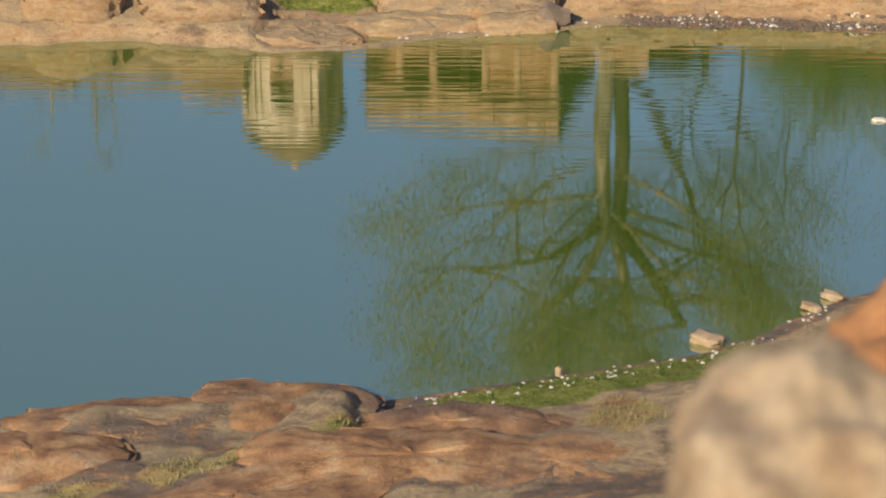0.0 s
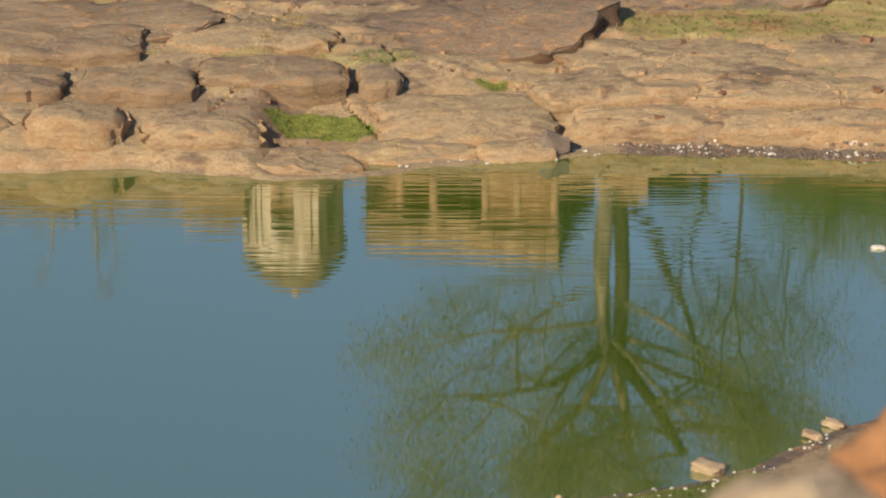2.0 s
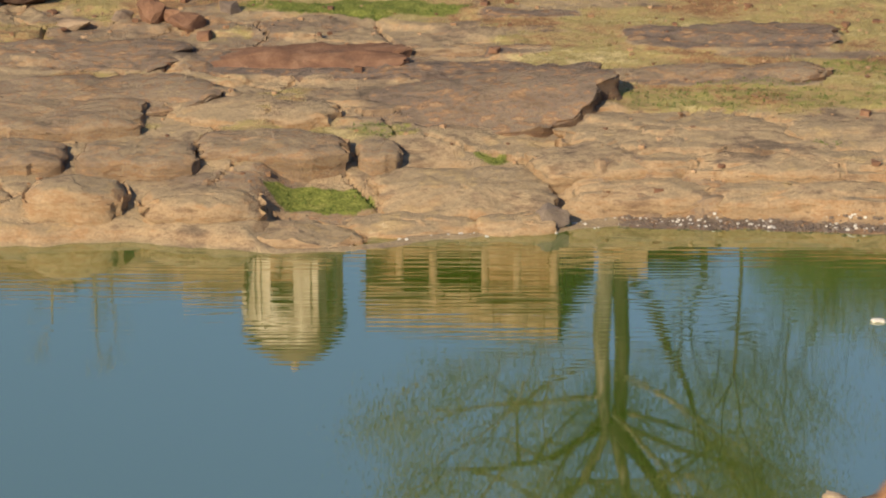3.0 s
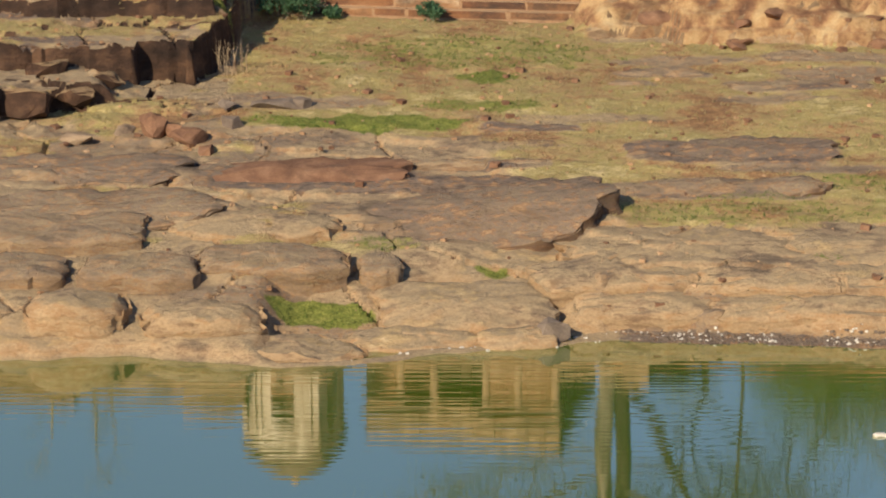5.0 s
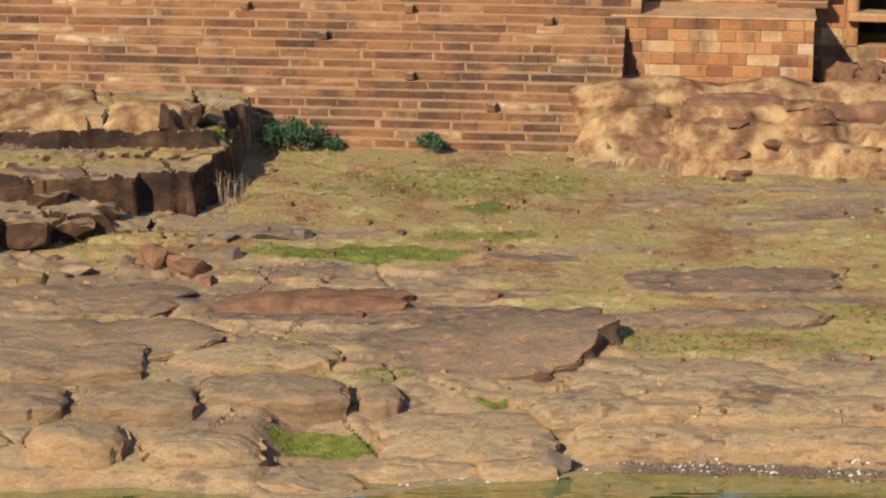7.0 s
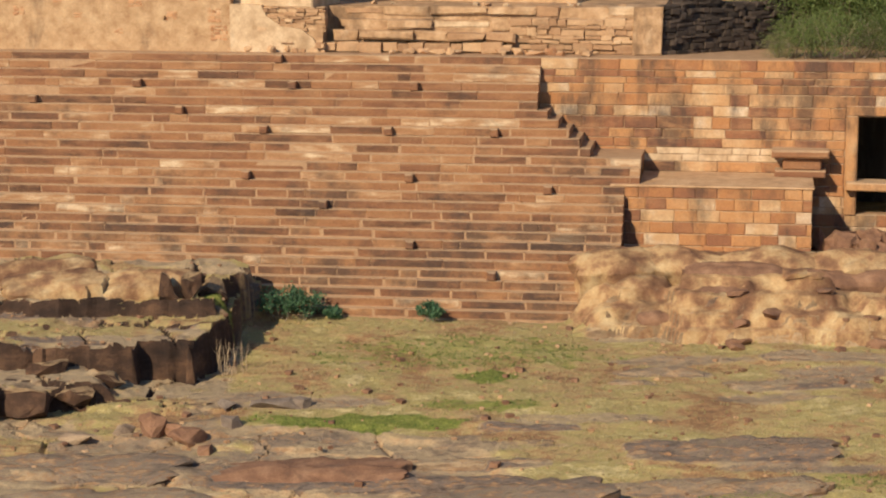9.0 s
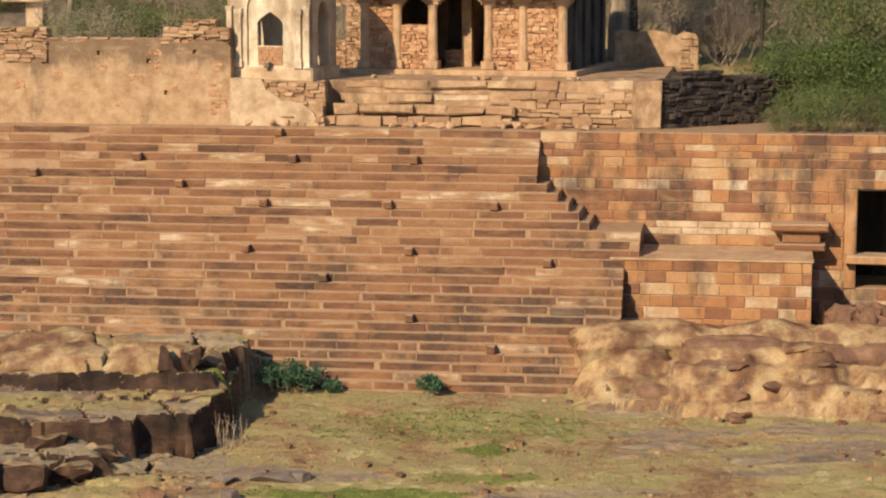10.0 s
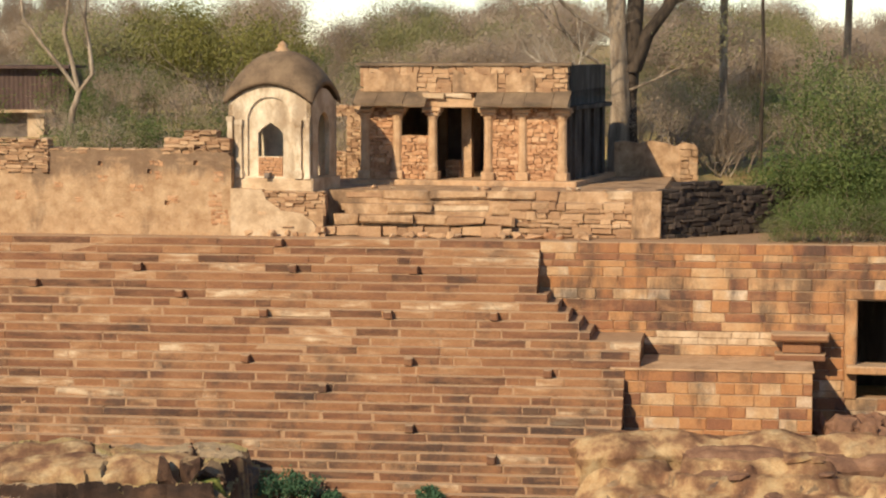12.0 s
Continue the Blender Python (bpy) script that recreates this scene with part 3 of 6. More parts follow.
def build_ground():
    xs = lines((-2500, -300, 550), (-300, -40, 32), (-40, -15, 2.5), (-15, 15.5, 0.09), (15.5, 40, 2.5), (40, 300, 32), (300, 2500, 550))
    ys = lines((-1500, -60, 360), (-60, 0, 10), (0, 23.5, 0.5), (23.5, 34, 0.09), (34, 43.5, 0.8), (43.5, 69.5, 0.085), (69.5, 80, 0.25), (80, 130, 3), (130, 400, 30), (400, 3500, 500))
    gx, gy = np.meshgrid(xs, ys)
    z, turf, dark, soil, varnish = terrain(gx, gy)
    co = np.stack([gx, gy, z], -1).reshape(-1, 3)
    nx, ny = len(xs), len(ys)
    i = (np.arange(ny - 1)[:, None] * nx + np.arange(nx - 1)).ravel()
    quads = np.stack([i, i + 1, i + nx + 1, i + nx], 1)
    me = bpy.data.meshes.new("ground")
    me.vertices.add(len(co))
    me.vertices.foreach_set("co", co.ravel())
    me.loops.add(quads.size)
    me.loops.foreach_set("vertex_index", quads.ravel())
    me.polygons.add(len(quads))
    me.polygons.foreach_set("loop_start", np.arange(len(quads)) * 4)
    me.polygons.foreach_set("use_smooth", np.ones(len(quads), bool))
    me.update(calc_edges=True)
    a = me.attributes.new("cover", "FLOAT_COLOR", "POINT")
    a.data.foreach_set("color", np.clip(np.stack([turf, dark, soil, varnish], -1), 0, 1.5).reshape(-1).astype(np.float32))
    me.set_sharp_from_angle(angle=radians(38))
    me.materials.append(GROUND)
    return tagged(new("ground", me), "tan and dark sandstone bedrock shore with patches of dry grass", "ground", kind="structure")


build_ground()


def outcrop_skin():
    """Ochre rock that lies over the rising ground below the platform."""
    xs, ys = np.arange(3.6, 15.4, 0.08), np.arange(62.6, 69.4, 0.07)
    gx, gy = np.meshgrid(xs, ys)
    z = terrain(gx, gy)[0]
    rise = z - np.interp(gy, [50, 52, 58, 65, 68], [1.55, 1.75, 2.4, 2.72, 2.8])
    ragged = 0.25 * fbm(gx * 1.5, gy * 2.0, 4, 33)
    z = z + 0.08 * sm(0.12, 0.35, rise + ragged) - 0.03 + 0.16 * fbm(gx * 1.3, gy * 2.6, 4, 35) * sm(0.3, 0.8, rise)
    keep = rise + ragged > 0.1
    nx = len(xs)
    i = (np.arange(len(ys) - 1)[:, None] * nx + np.arange(nx - 1))
    some = keep[:-1, :-1] | keep[1:, 1:]
    i = i[some]
    me = bpy.data.meshes.new("outcrop")
    me.from_pydata(np.stack([gx, gy, z], -1).reshape(-1, 3).tolist(), [], np.stack([i, i + 1, i + nx + 1, i + nx], 1).tolist())
    for p in me.polygons:
        p.use_smooth = True
    me.set_sharp_from_angle(angle=radians(36))
    me.materials.append(OCHRE_ROCK)
    return tagged(new("outcrop", me), "ochre and red-brown bedrock outcrop below the platform", "rock", kind="structure")


outcrop_skin()
bm = bmesh.new()
grid = [[bm.verts.new((x, y, 0)) for x in (-400, -60, -20, 0, 20, 60, 400)] for y in (26, 36, 47.5)]
for r0, r1 in zip(grid, grid[1:]):
    for i in range(6):
        bm.faces.new((r0[i], r0[i + 1], r1[i + 1], r1[i]))
tagged(part("water", bm, WATER), "still murky green pond water with faint ripples", "water", kind="structure")

# ---- steps, walls, platform ----
def stair_end(k):
    """Where the east end of step k lies along the flight."""
    if k < 6:
        return 3.2
    if k < 11:
        return 3.2 + 0.36 * (k - 5)
    return 6.6 if k < 14 else 6.15


ghat = tagged(empty("stone_steps", ghat_pose()), "broad flight of worn red sandstone steps with pale joints", "steps", kind="structure")
bm = bmesh.new()
for k in range(STEPS):
    box(bm, -30, -k * TREAD + 0.012, FOOT_Z - 0.4, stair_end(k) - 0.02, 1.0, TOP_Z - k * RISE - 0.012)
part("core", bm, MORTAR, ghat, "pale lime mortar bed")
bm = bmesh.new()
box(bm, -30, 0.3, 9.0, 30, 12, TOP_Z - 0.005)
terrace = tagged(part("terrace", bm, MORTAR), "dusty stone terrace above the steps", "terrace", kind="structure")
terrace.matrix_basis = ghat_pose()

# recessed wall east of the steps, with a platform and a doorway
PLAT_Z = 6.5
wall_e = tagged(empty("wall_east", ghat_pose()), "tall orange sandstone block wall with dark weather stains", "wall", kind="structure")
bm = bmesh.new()
prism(bm, [(2.6, 4.0), (30, 4.0), (30, TOP_Z - 0.02), (2.6, TOP_Z - 0.02)], 0.8, [[(13.35, 5.2), (15.2, 5.2), (15.2, 8.35), (13.35, 8.35)]])
bmesh.ops.translate(bm, vec=(0, 0.05, 0), verts=bm.verts)
part("core", bm, MORTAR, wall_e)

for x0, x1, z0, z1 in ((12.98, 13.35, 5.2, 8.4), (12.98, 15.6, 8.4, 8.72)):
    bm = bmesh.new()
    stone_block(bm, x0, -0.07, z0, x1, 0.5, z1, 0.03)
    part("door_frame", bm, WALL_STONE, wall_e, "dressed stone door frame")
# passage walls near black: the shade inside the doorway is put into the colour
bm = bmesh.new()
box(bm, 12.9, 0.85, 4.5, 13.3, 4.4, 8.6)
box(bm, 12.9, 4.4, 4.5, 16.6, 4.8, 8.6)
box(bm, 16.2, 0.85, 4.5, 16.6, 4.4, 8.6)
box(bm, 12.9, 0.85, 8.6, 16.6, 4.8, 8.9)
part("passage", bm, SHADE_STONE, wall_e, "passage wall with shade put into its dark colour")
bm = bmesh.new()
stone_block(bm, 13.0, -0.5, 6.05, 15.6, 0.6, 6.3, 0.04, 0.03)
part("sill", bm, WALL_STONE, wall_e, "worn stone door sill")
platform = tagged(empty("stone_platform", ghat_pose()), "low sandstone block platform at the foot of the wall", "platform", kind="structure")
bm = bmesh.new()
box(bm, 5.7, -3.3 + 0.04, 3.2, 11.9, 0.1, PLAT_Z - 0.02)
part("core", bm, MORTAR, platform)
bm = bmesh.new()
stone_block(bm, 10.75, -0.9, PLAT_Z, 12.35, 0.05, PLAT_Z + 0.22, 0.03)
stone_block(bm, 11.0, -0.7, PLAT_Z + 0.22, 12.2, 0.05, PLAT_Z + 0.62, 0.03)
stone_block(bm, 10.65, -0.95, PLAT_Z + 0.62, 12.45, 0.05, PLAT_Z + 0.86, 0.05)
ped = tagged(part("pedestal", bm, STEP_STONE_JOINED), "moulded red stone pedestal against the wall", "pedestal")
ped.matrix_basis = ghat_pose()

# upper platform of the ruins: plastered core faced with slabs and rubble
def rubble(bm, x0, x1, z0, z1, y, thick, r, size=(0.12, 0.34), high=(0.07, 0.15), rough=0.035):
    """Irregular courses of rough stones."""
    z = z0
    while z < z1 - 0.03:
        h = min(r.uniform(*high), z1 - z)
        x = x0
        while x < x1 - 0.03:
            w = min(r.uniform(*size), x1 - x)
            p = r.uniform(-rough, rough)
            stone_block(bm, x, y + p, z + h * r.uniform(-0.2, 0.15), x + w - 0.012, y + thick, z + h * r.uniform(0.8, 1.15), 0.024, 0.026, r)
            x += w
        z += h


UP_Z = 11.63
upper = tagged(empty("upper_platform", ghat_pose()), "ruined stone platform carrying the pavilion, slabs and rubble showing", "platform", kind="structure")
bm = bmesh.new()
box(bm, -7.3, 2.05, 9.9, 7.0, 14.5, UP_Z, 0.0)
box(bm, -7.3, 1.1, 9.9, -4.2, 2.2, UP_Z - 0.03, 0.0)
box(bm, -3.55, 1.65, 9.9, 6.2, 2.15, 11.2, 0.0)
part("core", bm, PLASTER, upper, "dusty plaster and earth")
rng = random.Random(12)
for x0, x1, y0, z0, z1 in ((-3.6, 6.9, 2.0, 11.3, 11.66), (-3.7, 3.4, 1.6, 10.9, 11.24), (-3.9, 2.2, 1.3, 10.5, 10.86)):
    x = x0
    while x < x1:
        w = min(rng.uniform(0.7, 2.0), x1 - x)
        bm = bmesh.new()
        stone_block(bm, x, y0 + rng.uniform(-0.14, 0.12), z0 + rng.uniform(0, 0.08), x + w - rng.uniform(0.01, 0.06), y0 + 0.6, z1 + rng.uniform(-0.07, 0.03), 0.05, 0.045, rng)
        part("slab", bm, rng.choice((PLASTER, PLASTER, PALE_PLASTER, RUBBLE)), upper)
        x += w
bm = bmesh.new()
rubble(bm, 2.0, 6.1, TOP_Z, 11.3, 1.5, 0.5, rng, (0.25, 0.8), (0.1, 0.24), 0.08)
rubble(bm, -4.3, 2.1, TOP_Z, 10.5, 1.25, 0.5, rng, (0.35, 1.0), (0.16, 0.36), 0.1)
rubble(bm, -6.4, -4.1, TOP_Z + 0.7, 11.62, 1.03, 0.5, rng, (0.2, 0.5), (0.08, 0.16), 0.08)
rubble(bm, -5.6, -4.1, TOP_Z, TOP_Z + 0.32, 0.96, 0.5, rng, (0.2, 0.5), (0.1, 0.18), 0.08)
tagged(part("rubble_face", bm, RUBBLE, upper, "rough pale rubble courses"), kind="stuff")
bm = bmesh.new()
stone_block(bm, 6.05, 1.35, TOP_Z, 7.05, 2.6, 11.72, 0.05, 0.04, rng)
part("corner_pier", bm, PLASTER, upper, "plastered corner pier")
bm = bmesh.new()
prism(bm, [(-7.32, TOP_Z - 0.2), (-4.2, TOP_Z - 0.2), (-4.5, 10.6), (-4.9, 10.9), (-5.6, 11.0), (-6.1, 11.35), (-6.25, 11.68), (-7.32, 11.72)], 0.6)
bmesh.ops.translate(bm, vec=(0, 0.98, 0), verts=bm.verts)
part("plaster_face", bm, PALE_PLASTER, upper, "pale plaster left on the front")

west = tagged(empty("wall_west", ghat_pose(0, 1.0)), "old tan plastered retaining wall with stains and holes", "wall", kind="structure")
bm = bmesh.new()
rng = random.Random(3)
ol = [(-32, 10.0), (-7.3, 10.0), (-7.3, 12.75)]
x = -7.45
while x > -17:
    ol.append((x, 12.95 + rng.uniform(-0.1, 0.1)))
    x -= rng.uniform(0.25, 0.7)
ol.append((-32, 12.9))
holes = [[(x, z), (x + 0.16, z - 0.02), (x + 0.17, z + 0.14), (x + 0.02, z + 0.15)] for x, z in ((-11.9, 12.45), (-10.2, 12.2), (-9.6, 11.15), (-8.6, 12.5))]
prism(bm, ol, 0.5, holes)
part("plaster", bm, RAINED_PLASTER, west)
bm = bmesh.new()
box(bm, -32, 0.12, 10.0, -7.35, 0.9, 12.8)
part("core", bm, ORANGE_RUBBLE, west)
bm = bmesh.new()
rubble(bm, -9.6, -7.35, 12.75, 13.4, 0.1, 0.6, rng, (0.2, 0.55), (0.07, 0.14), 0.1)
rubble(bm, -9.0, -7.8, 13.35, 13.65, 0.2, 0.5, rng, (0.2, 0.5), (0.07, 0.13), 0.12)
rubble(bm, -16.5, -13.6, 12.2, 13.35, -0.06, 0.6, rng, (0.2, 0.55), (0.07, 0.14), 0.08)
rubble(bm, -13.6, -9.2, 12.85, 13.02, 0.05, 0.5, rng, (0.2, 0.5), (0.06, 0.12), 0.1)
tagged(part("rubble_top", bm, RUBBLE, west, "loose rubble along the broken top"), kind="stuff")
for u, z, w, h in ((-10.8, 11.6, 0.5, 0.2), (-11.9, 11.9, 0.35, 0.25), (-9.5, 11.2, 0.4, 0.25), (-8.1, 11.1, 0.5, 0.5), (-8.0, 10.5, 0.6, 0.5), (-13.4, 11.7, 0.3, 0.2), (-9.9, 12.0, 0.25, 0.3), (-12.7, 11.2, 0.3, 0.2), (-8.7, 11.8, 0.3, 0.2), (-14.8, 11.3, 0.4, 0.3), (-7.9, 11.9, 0.35, 0.4), (-11.3, 10.7, 0.3, 0.2), (-10.1, 12.45, 0.5, 0.2)):
    bm = bmesh.new()
    rubble(bm, u, u + w, z, z + h, -0.015, 0.3, rng, (0.12, 0.3), (0.07, 0.12), 0.012)
    tagged(part("bare_patch", bm, ORANGE_RUBBLE, west, "orange rubble bared where plaster fell"), kind="stuff")

# ---- kiosk ----
def arch(w, z0, z1, z2, n=9):
    """Outline of a pointed arch: half width, foot, spring, apex."""
    pts = [(-w, z0), (-w, z1)]
    for i in range(1, n):
        t = i / n
        pts.append((-w * (1 - t ** 1.6), z1 + (z2 - z1) * math.sin(t * math.pi / 2) ** 0.9))
    pts.append((0, z2))
    return pts + [(-x, z) for x, z in pts[-2::-1]]


def kiosk():
    k = tagged(empty("kiosk", pose(-5.44, 76.85, 12.0, 0, 0, -19)), "small whitewashed stone kiosk with a curved vaulted roof", "kiosk")
    W, D, H = 1.5, 1.15, 2.45
    bm = bmesh.new()
    stone_block(bm, -W - 0.06, -D - 0.08, -0.4, W + 0.08, D + 0.1, 0.06, 0.05)
    part("plinth", bm, PALE_PLASTER, k)
    top = [(-W, H)] + [(-W + 2 * W * i / 14, H + 0.66 * (1 - (i / 7 - 1) ** 2)) for i in range(1, 14)] + [(W, H)]
    for name, y, turn, hole in (("front_wall", -D, 0, True), ("back_wall", D, 180, True)):
        bm = bmesh.new()
        prism(bm, [(-W, 0)] + top + [(W, 0)], 0.16, [arch(0.8, 0.06, 1.95, 2.72)])
        bmesh.ops.transform(bm, matrix=pose(0, y, 0.05, 0, 0, turn), verts=bm.verts)
        wall = part(name, bm, WHITEWASH, k)
        bm = bmesh.new()
        gap = [(-0.46, 0.72), (-0.46, 1.5), (-0.3, 1.66), (0, 1.86), (0.3, 1.66), (0.46, 1.5), (0.46, 0.72)]
        if turn:
            gap = [(-0.62 + (x + 0.46) * 0.4, 0.75 + (z - 0.72) * 0.6) for x, z in gap]
        prism(bm, arch(0.86, 0.02, 1.97, 2.76), 0.14, [gap])
        bmesh.ops.transform(bm, matrix=pose(0, y, 0.05, 0, 0, turn) @ pose(0, 0.1, 0), verts=bm.verts)
        part("niche", bm, WHITEWASH, wall, "pale arched niche with a pointed opening")
    for x, turn in ((W, 90), (-W, -90)):
        bm = bmesh.new()
        prism(bm, [(-D, 0), (-D, H)] + [(-D + 2 * D * i / 8, H + 0.55 * math.sin(math.pi * i / 8)) for i in range(1, 8)] + [(D, H), (D, 0)], 0.16, [arch(0.5, 0.06, 1.6, 2.2)])
        bmesh.ops.transform(bm, matrix=pose(x, 0, 0.05, 0, 0, turn), verts=bm.verts)
        part("side_wall", bm, PALE_PLASTER, k)
    for x in (-1.08, 1.08):
        bm = bmesh.new()
        lathe(bm, [(0.2, 0.05), (0.2, 0.3), (0.15, 0.36), (0.15, 1.75), (0.19, 1.85), (0.2, 2.0)], at=(x, -D - 0.02, 0), square=True)
        part("pilaster", bm, WHITEWASH, k)
    for x in (-1.4, 1.4):
        bm = bmesh.new()
        lathe(bm, [(0.16, 0.05), (0.13, 0.2), (0.13, 1.9), (0.17, 2.0), (0.17, 2.1)], at=(x, -D - 0.03, 0), square=True)
        part("pilaster", bm, WHITEWASH, k)
    r = random.Random(5)
    for row in range(6):
        x = -0.44
        while x < 0.4:
            w = r.uniform(0.12, 0.3)
            bm = bmesh.new()
            stone_block(bm, x, -D + 0.06, 0.06 + row * 0.115, min(x + w, 0.45) - 0.01, -D + 0.24, 0.165 + row * 0.115, 0.012, 0.01, r)
            part("sill_stone", bm, ORANGE_RUBBLE, k)
            x += w
    bm = bmesh.new()
    stone_block(bm, -0.08, -D - 0.3, 0.06, 0.1, -D - 0.05, 0.24, 0.02)
    part("loose_stone", bm, DARK_STONE, k)
    # roof: a curved shell whose eaves bow up in the middle of each side
    bm = bmesh.new()
    A, B, N = W + 0.12, D + 0.13, 20
    layers = []
    for drop, grow in ((0.0, 1.0), (-0.17, 0.985)):
        g = []
        for j in range(N + 1):
            row = []
            for i in range(N + 1):
                s, t = 2 * i / N - 1, 2 * j / N - 1
                hi, lo = max(s * s, t * t), min(s * s, t * t)
                row.append(bm.verts.new((s * A * grow, t * B * grow, 4.32 - 1.0 * hi ** 1.15 - 0.66 * lo + drop)))
            g.append(row)
        layers.append(g)
    for g, flip in zip(layers, (False, True)):
        for j in range(N):
            for i in range(N):
                q = (g[j][i], g[j][i + 1], g[j + 1][i + 1], g[j + 1][i])
                bm.faces.new(q[::-1] if flip else q)
    a, c = layers
    for i in range(N):
        bm.faces.new((c[0][i], c[0][i + 1], a[0][i + 1], a[0][i]))
        bm.faces.new((a[N][i], a[N][i + 1], c[N][i + 1], c[N][i]))
        bm.faces.new((a[i][0], a[i + 1][0], c[i + 1][0], c[i][0]))
        bm.faces.new((c[i][N], c[i + 1][N], a[i + 1][N], a[i][N]))
    roof = part("roof", bm, ROOF_PLASTER, k, "dark weathered curved roof", True)
    bm = bmesh.new()
    lathe(bm, [(0.3, 4.22), (0.24, 4.36), (0.15, 4.42), (0.17, 4.5), (0.1, 4.56), (0.04, 4.62), (0.01, 4.65)], 10)
    part("finial", bm, PLASTER, roof, "stubby plaster finial", True)
    return k


kiosk()


# ---- pavilion ----
def pavilion():
    p = tagged(empty("pavilion", pose(0.74, 79.0, UP_Z, 0, 0, -15) @ Matrix.Diagonal((1.03, 1.03, 1.1, 1))), "ruined flat-roofed stone pavilion with columns and rubble infill", "pavilion")
    L, D, Z0, H = 3.62, 6.4, 0.16, 2.4
    bm = bmesh.new()
    stone_block(bm, -L - 0.35, -0.45, -0.05, L + 0.35, D + 0.2, Z0, 0.04)
    part("plinth", bm, COLUMN_STONE, p)
    cols = (-3.5, -2.35, -1.1, 0.86, 2.05, 3.4)
    for x in cols:
        bm = bmesh.new()
        lathe(bm, [(0.17, Z0 + 0.26), (0.185, Z0 + 0.4), (0.165, Z0 + 0.5), (0.15, H - 0.35), (0.19, H - 0.25), (0.2, H - 0.12)], 10, (x, 0, 0))
        column = part("column", bm, COLUMN_STONE, p)
        bm = bmesh.new()
        stone_block(bm, x - 0.22, -0.22, Z0, x + 0.22, 0.22, Z0 + 0.26, 0.03)
        part("base", bm, COLUMN_STONE, column)
        bm = bmesh.new()
        stone_block(bm, x - 0.24, -0.22, H - 0.2, x + 0.24, 0.22, H - 0.1, 0.04)
        stone_block(bm, x - 0.33, -0.26, H - 0.1, x + 0.33, 0.24, H + 0.06, 0.06)
        part("capital", bm, COLUMN_STONE, column)
    for x in cols[1:]:
        bm = bmesh.new()
        stone_block(bm, x - 0.17, D - 0.4, Z0, x + 0.17, D - 0.1, H, 0.03)
        part("column", bm, COLUMN_STONE, p)
    bm = bmesh.new()
    stone_block(bm, -L, -0.2, H + 0.06, L, 0.2, H + 0.36, 0.03)
    part("beam", bm, COLUMN_STONE, p)
    r = random.Random(11)
    for a, c, z1 in ((0, 1, H), (1, 2, 1.55), (3, 4, H), (4, 5, H)):
        bm = bmesh.new()
        rubble(bm, cols[a] + 0.12, cols[c] - 0.12, Z0, z1, -0.04, 0.3, r)
        box(bm, cols[a] + 0.1, 0.06, Z0, cols[c] - 0.1, 0.24, z1 - 0.03)
        tagged(part("rubble_infill", bm, ORANGE_RUBBLE, p, "orange rubble stone infill between columns"), kind="stuff")
    for x0, x1 in ((-L + 0.0, -2.2), (1.1, 2.0), (2.1, 3.5)):
        bm = bmesh.new()
        box(bm, x0, -0.02, H - 0.2, x1, 0.2, H + 0.06, 0.02)
        part("lintel", bm, STEP_STONE_JOINED, p)
    # sloping stone eave in slabs, one broken away over the doorway
    x = -L - 0.12
    while x < L:
        w = r.uniform(0.75, 1.0)
        if not -1.1 < x + w / 2 < 0.25:
            bm = bmesh.new()
            x1 = min(x + w, L + 0.12) - 0.015
            dr = r.uniform(-0.02, 0.02)
            v = [bm.verts.new(c) for c in ((x, -0.72, H + 0.1 + dr), (x1, -0.72, H + 0.1 + dr), (x1, -0.1, H + 0.5), (x, -0.1, H + 0.5),
                                           (x, -0.72, H + 0.19 + dr), (x1, -0.72, H + 0.19 + dr), (x1, -0.1, H + 0.6), (x, -0.1, H + 0.6))]
            for q in ((3, 2, 1, 0), (4, 5, 6, 7), (0, 1, 5, 4), (1, 2, 6, 5), (2, 3, 7, 6), (3, 0, 4, 7)):
                bm.faces.new([v[i] for i in q])
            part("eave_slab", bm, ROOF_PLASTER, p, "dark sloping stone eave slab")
        x += w
    bm = bmesh.new()
    for x0, x1, y1 in ((-1.35, -0.6, -0.4), (-0.6, 0.3, -0.28)):
        stone_block(bm, x0, y1, H + 0.36, x1, 0.1, H + 0.52, 0.03, 0.03, r)
    part("broken_eave", bm, PALE_PLASTER, p, "broken pale stump of the eave")
    bm = bmesh.new()
    rubble(bm, -L - 0.02, L, H + 0.5, H + 1.36, -0.16, 0.3, r, (0.2, 0.6), (0.12, 0.22))
    tagged(part("parapet", bm, RUBBLE, p, "rubble parapet with patches of plaster"), kind="stuff")
    for x0, x1 in ((-3.5, -1.6), (-0.35, 1.2), (1.5, 2.5)):
        bm = bmesh.new()
        pts = [(x0 + (x1 - x0) * i / 7, H + 1.3 - r.uniform(0.0, 0.25)) for i in range(8)]
        prism(bm, [(x1, H + 0.55), (x0, H + 0.55)] + pts, 0.05)
        bmesh.ops.translate(bm, vec=(0, -0.215, 0), verts=bm.verts)
        part("plaster_patch", bm, PLASTER, p)
    bm = bmesh.new()
    stone_block(bm, -L - 0.1, -0.24, H + 1.36, L + 0.1, 0.25, H + 1.46, 0.03, 0.03, r)
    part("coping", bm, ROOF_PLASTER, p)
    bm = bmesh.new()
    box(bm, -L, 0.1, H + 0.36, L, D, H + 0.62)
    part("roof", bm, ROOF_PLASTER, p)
    # east wall, pilasters and ledge: shade away from the sun put into the colour
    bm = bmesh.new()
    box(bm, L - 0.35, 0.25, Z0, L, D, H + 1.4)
    part("side_wall", bm, SHADE_STONE, p, "weathered side wall with shade put into its dark colour")
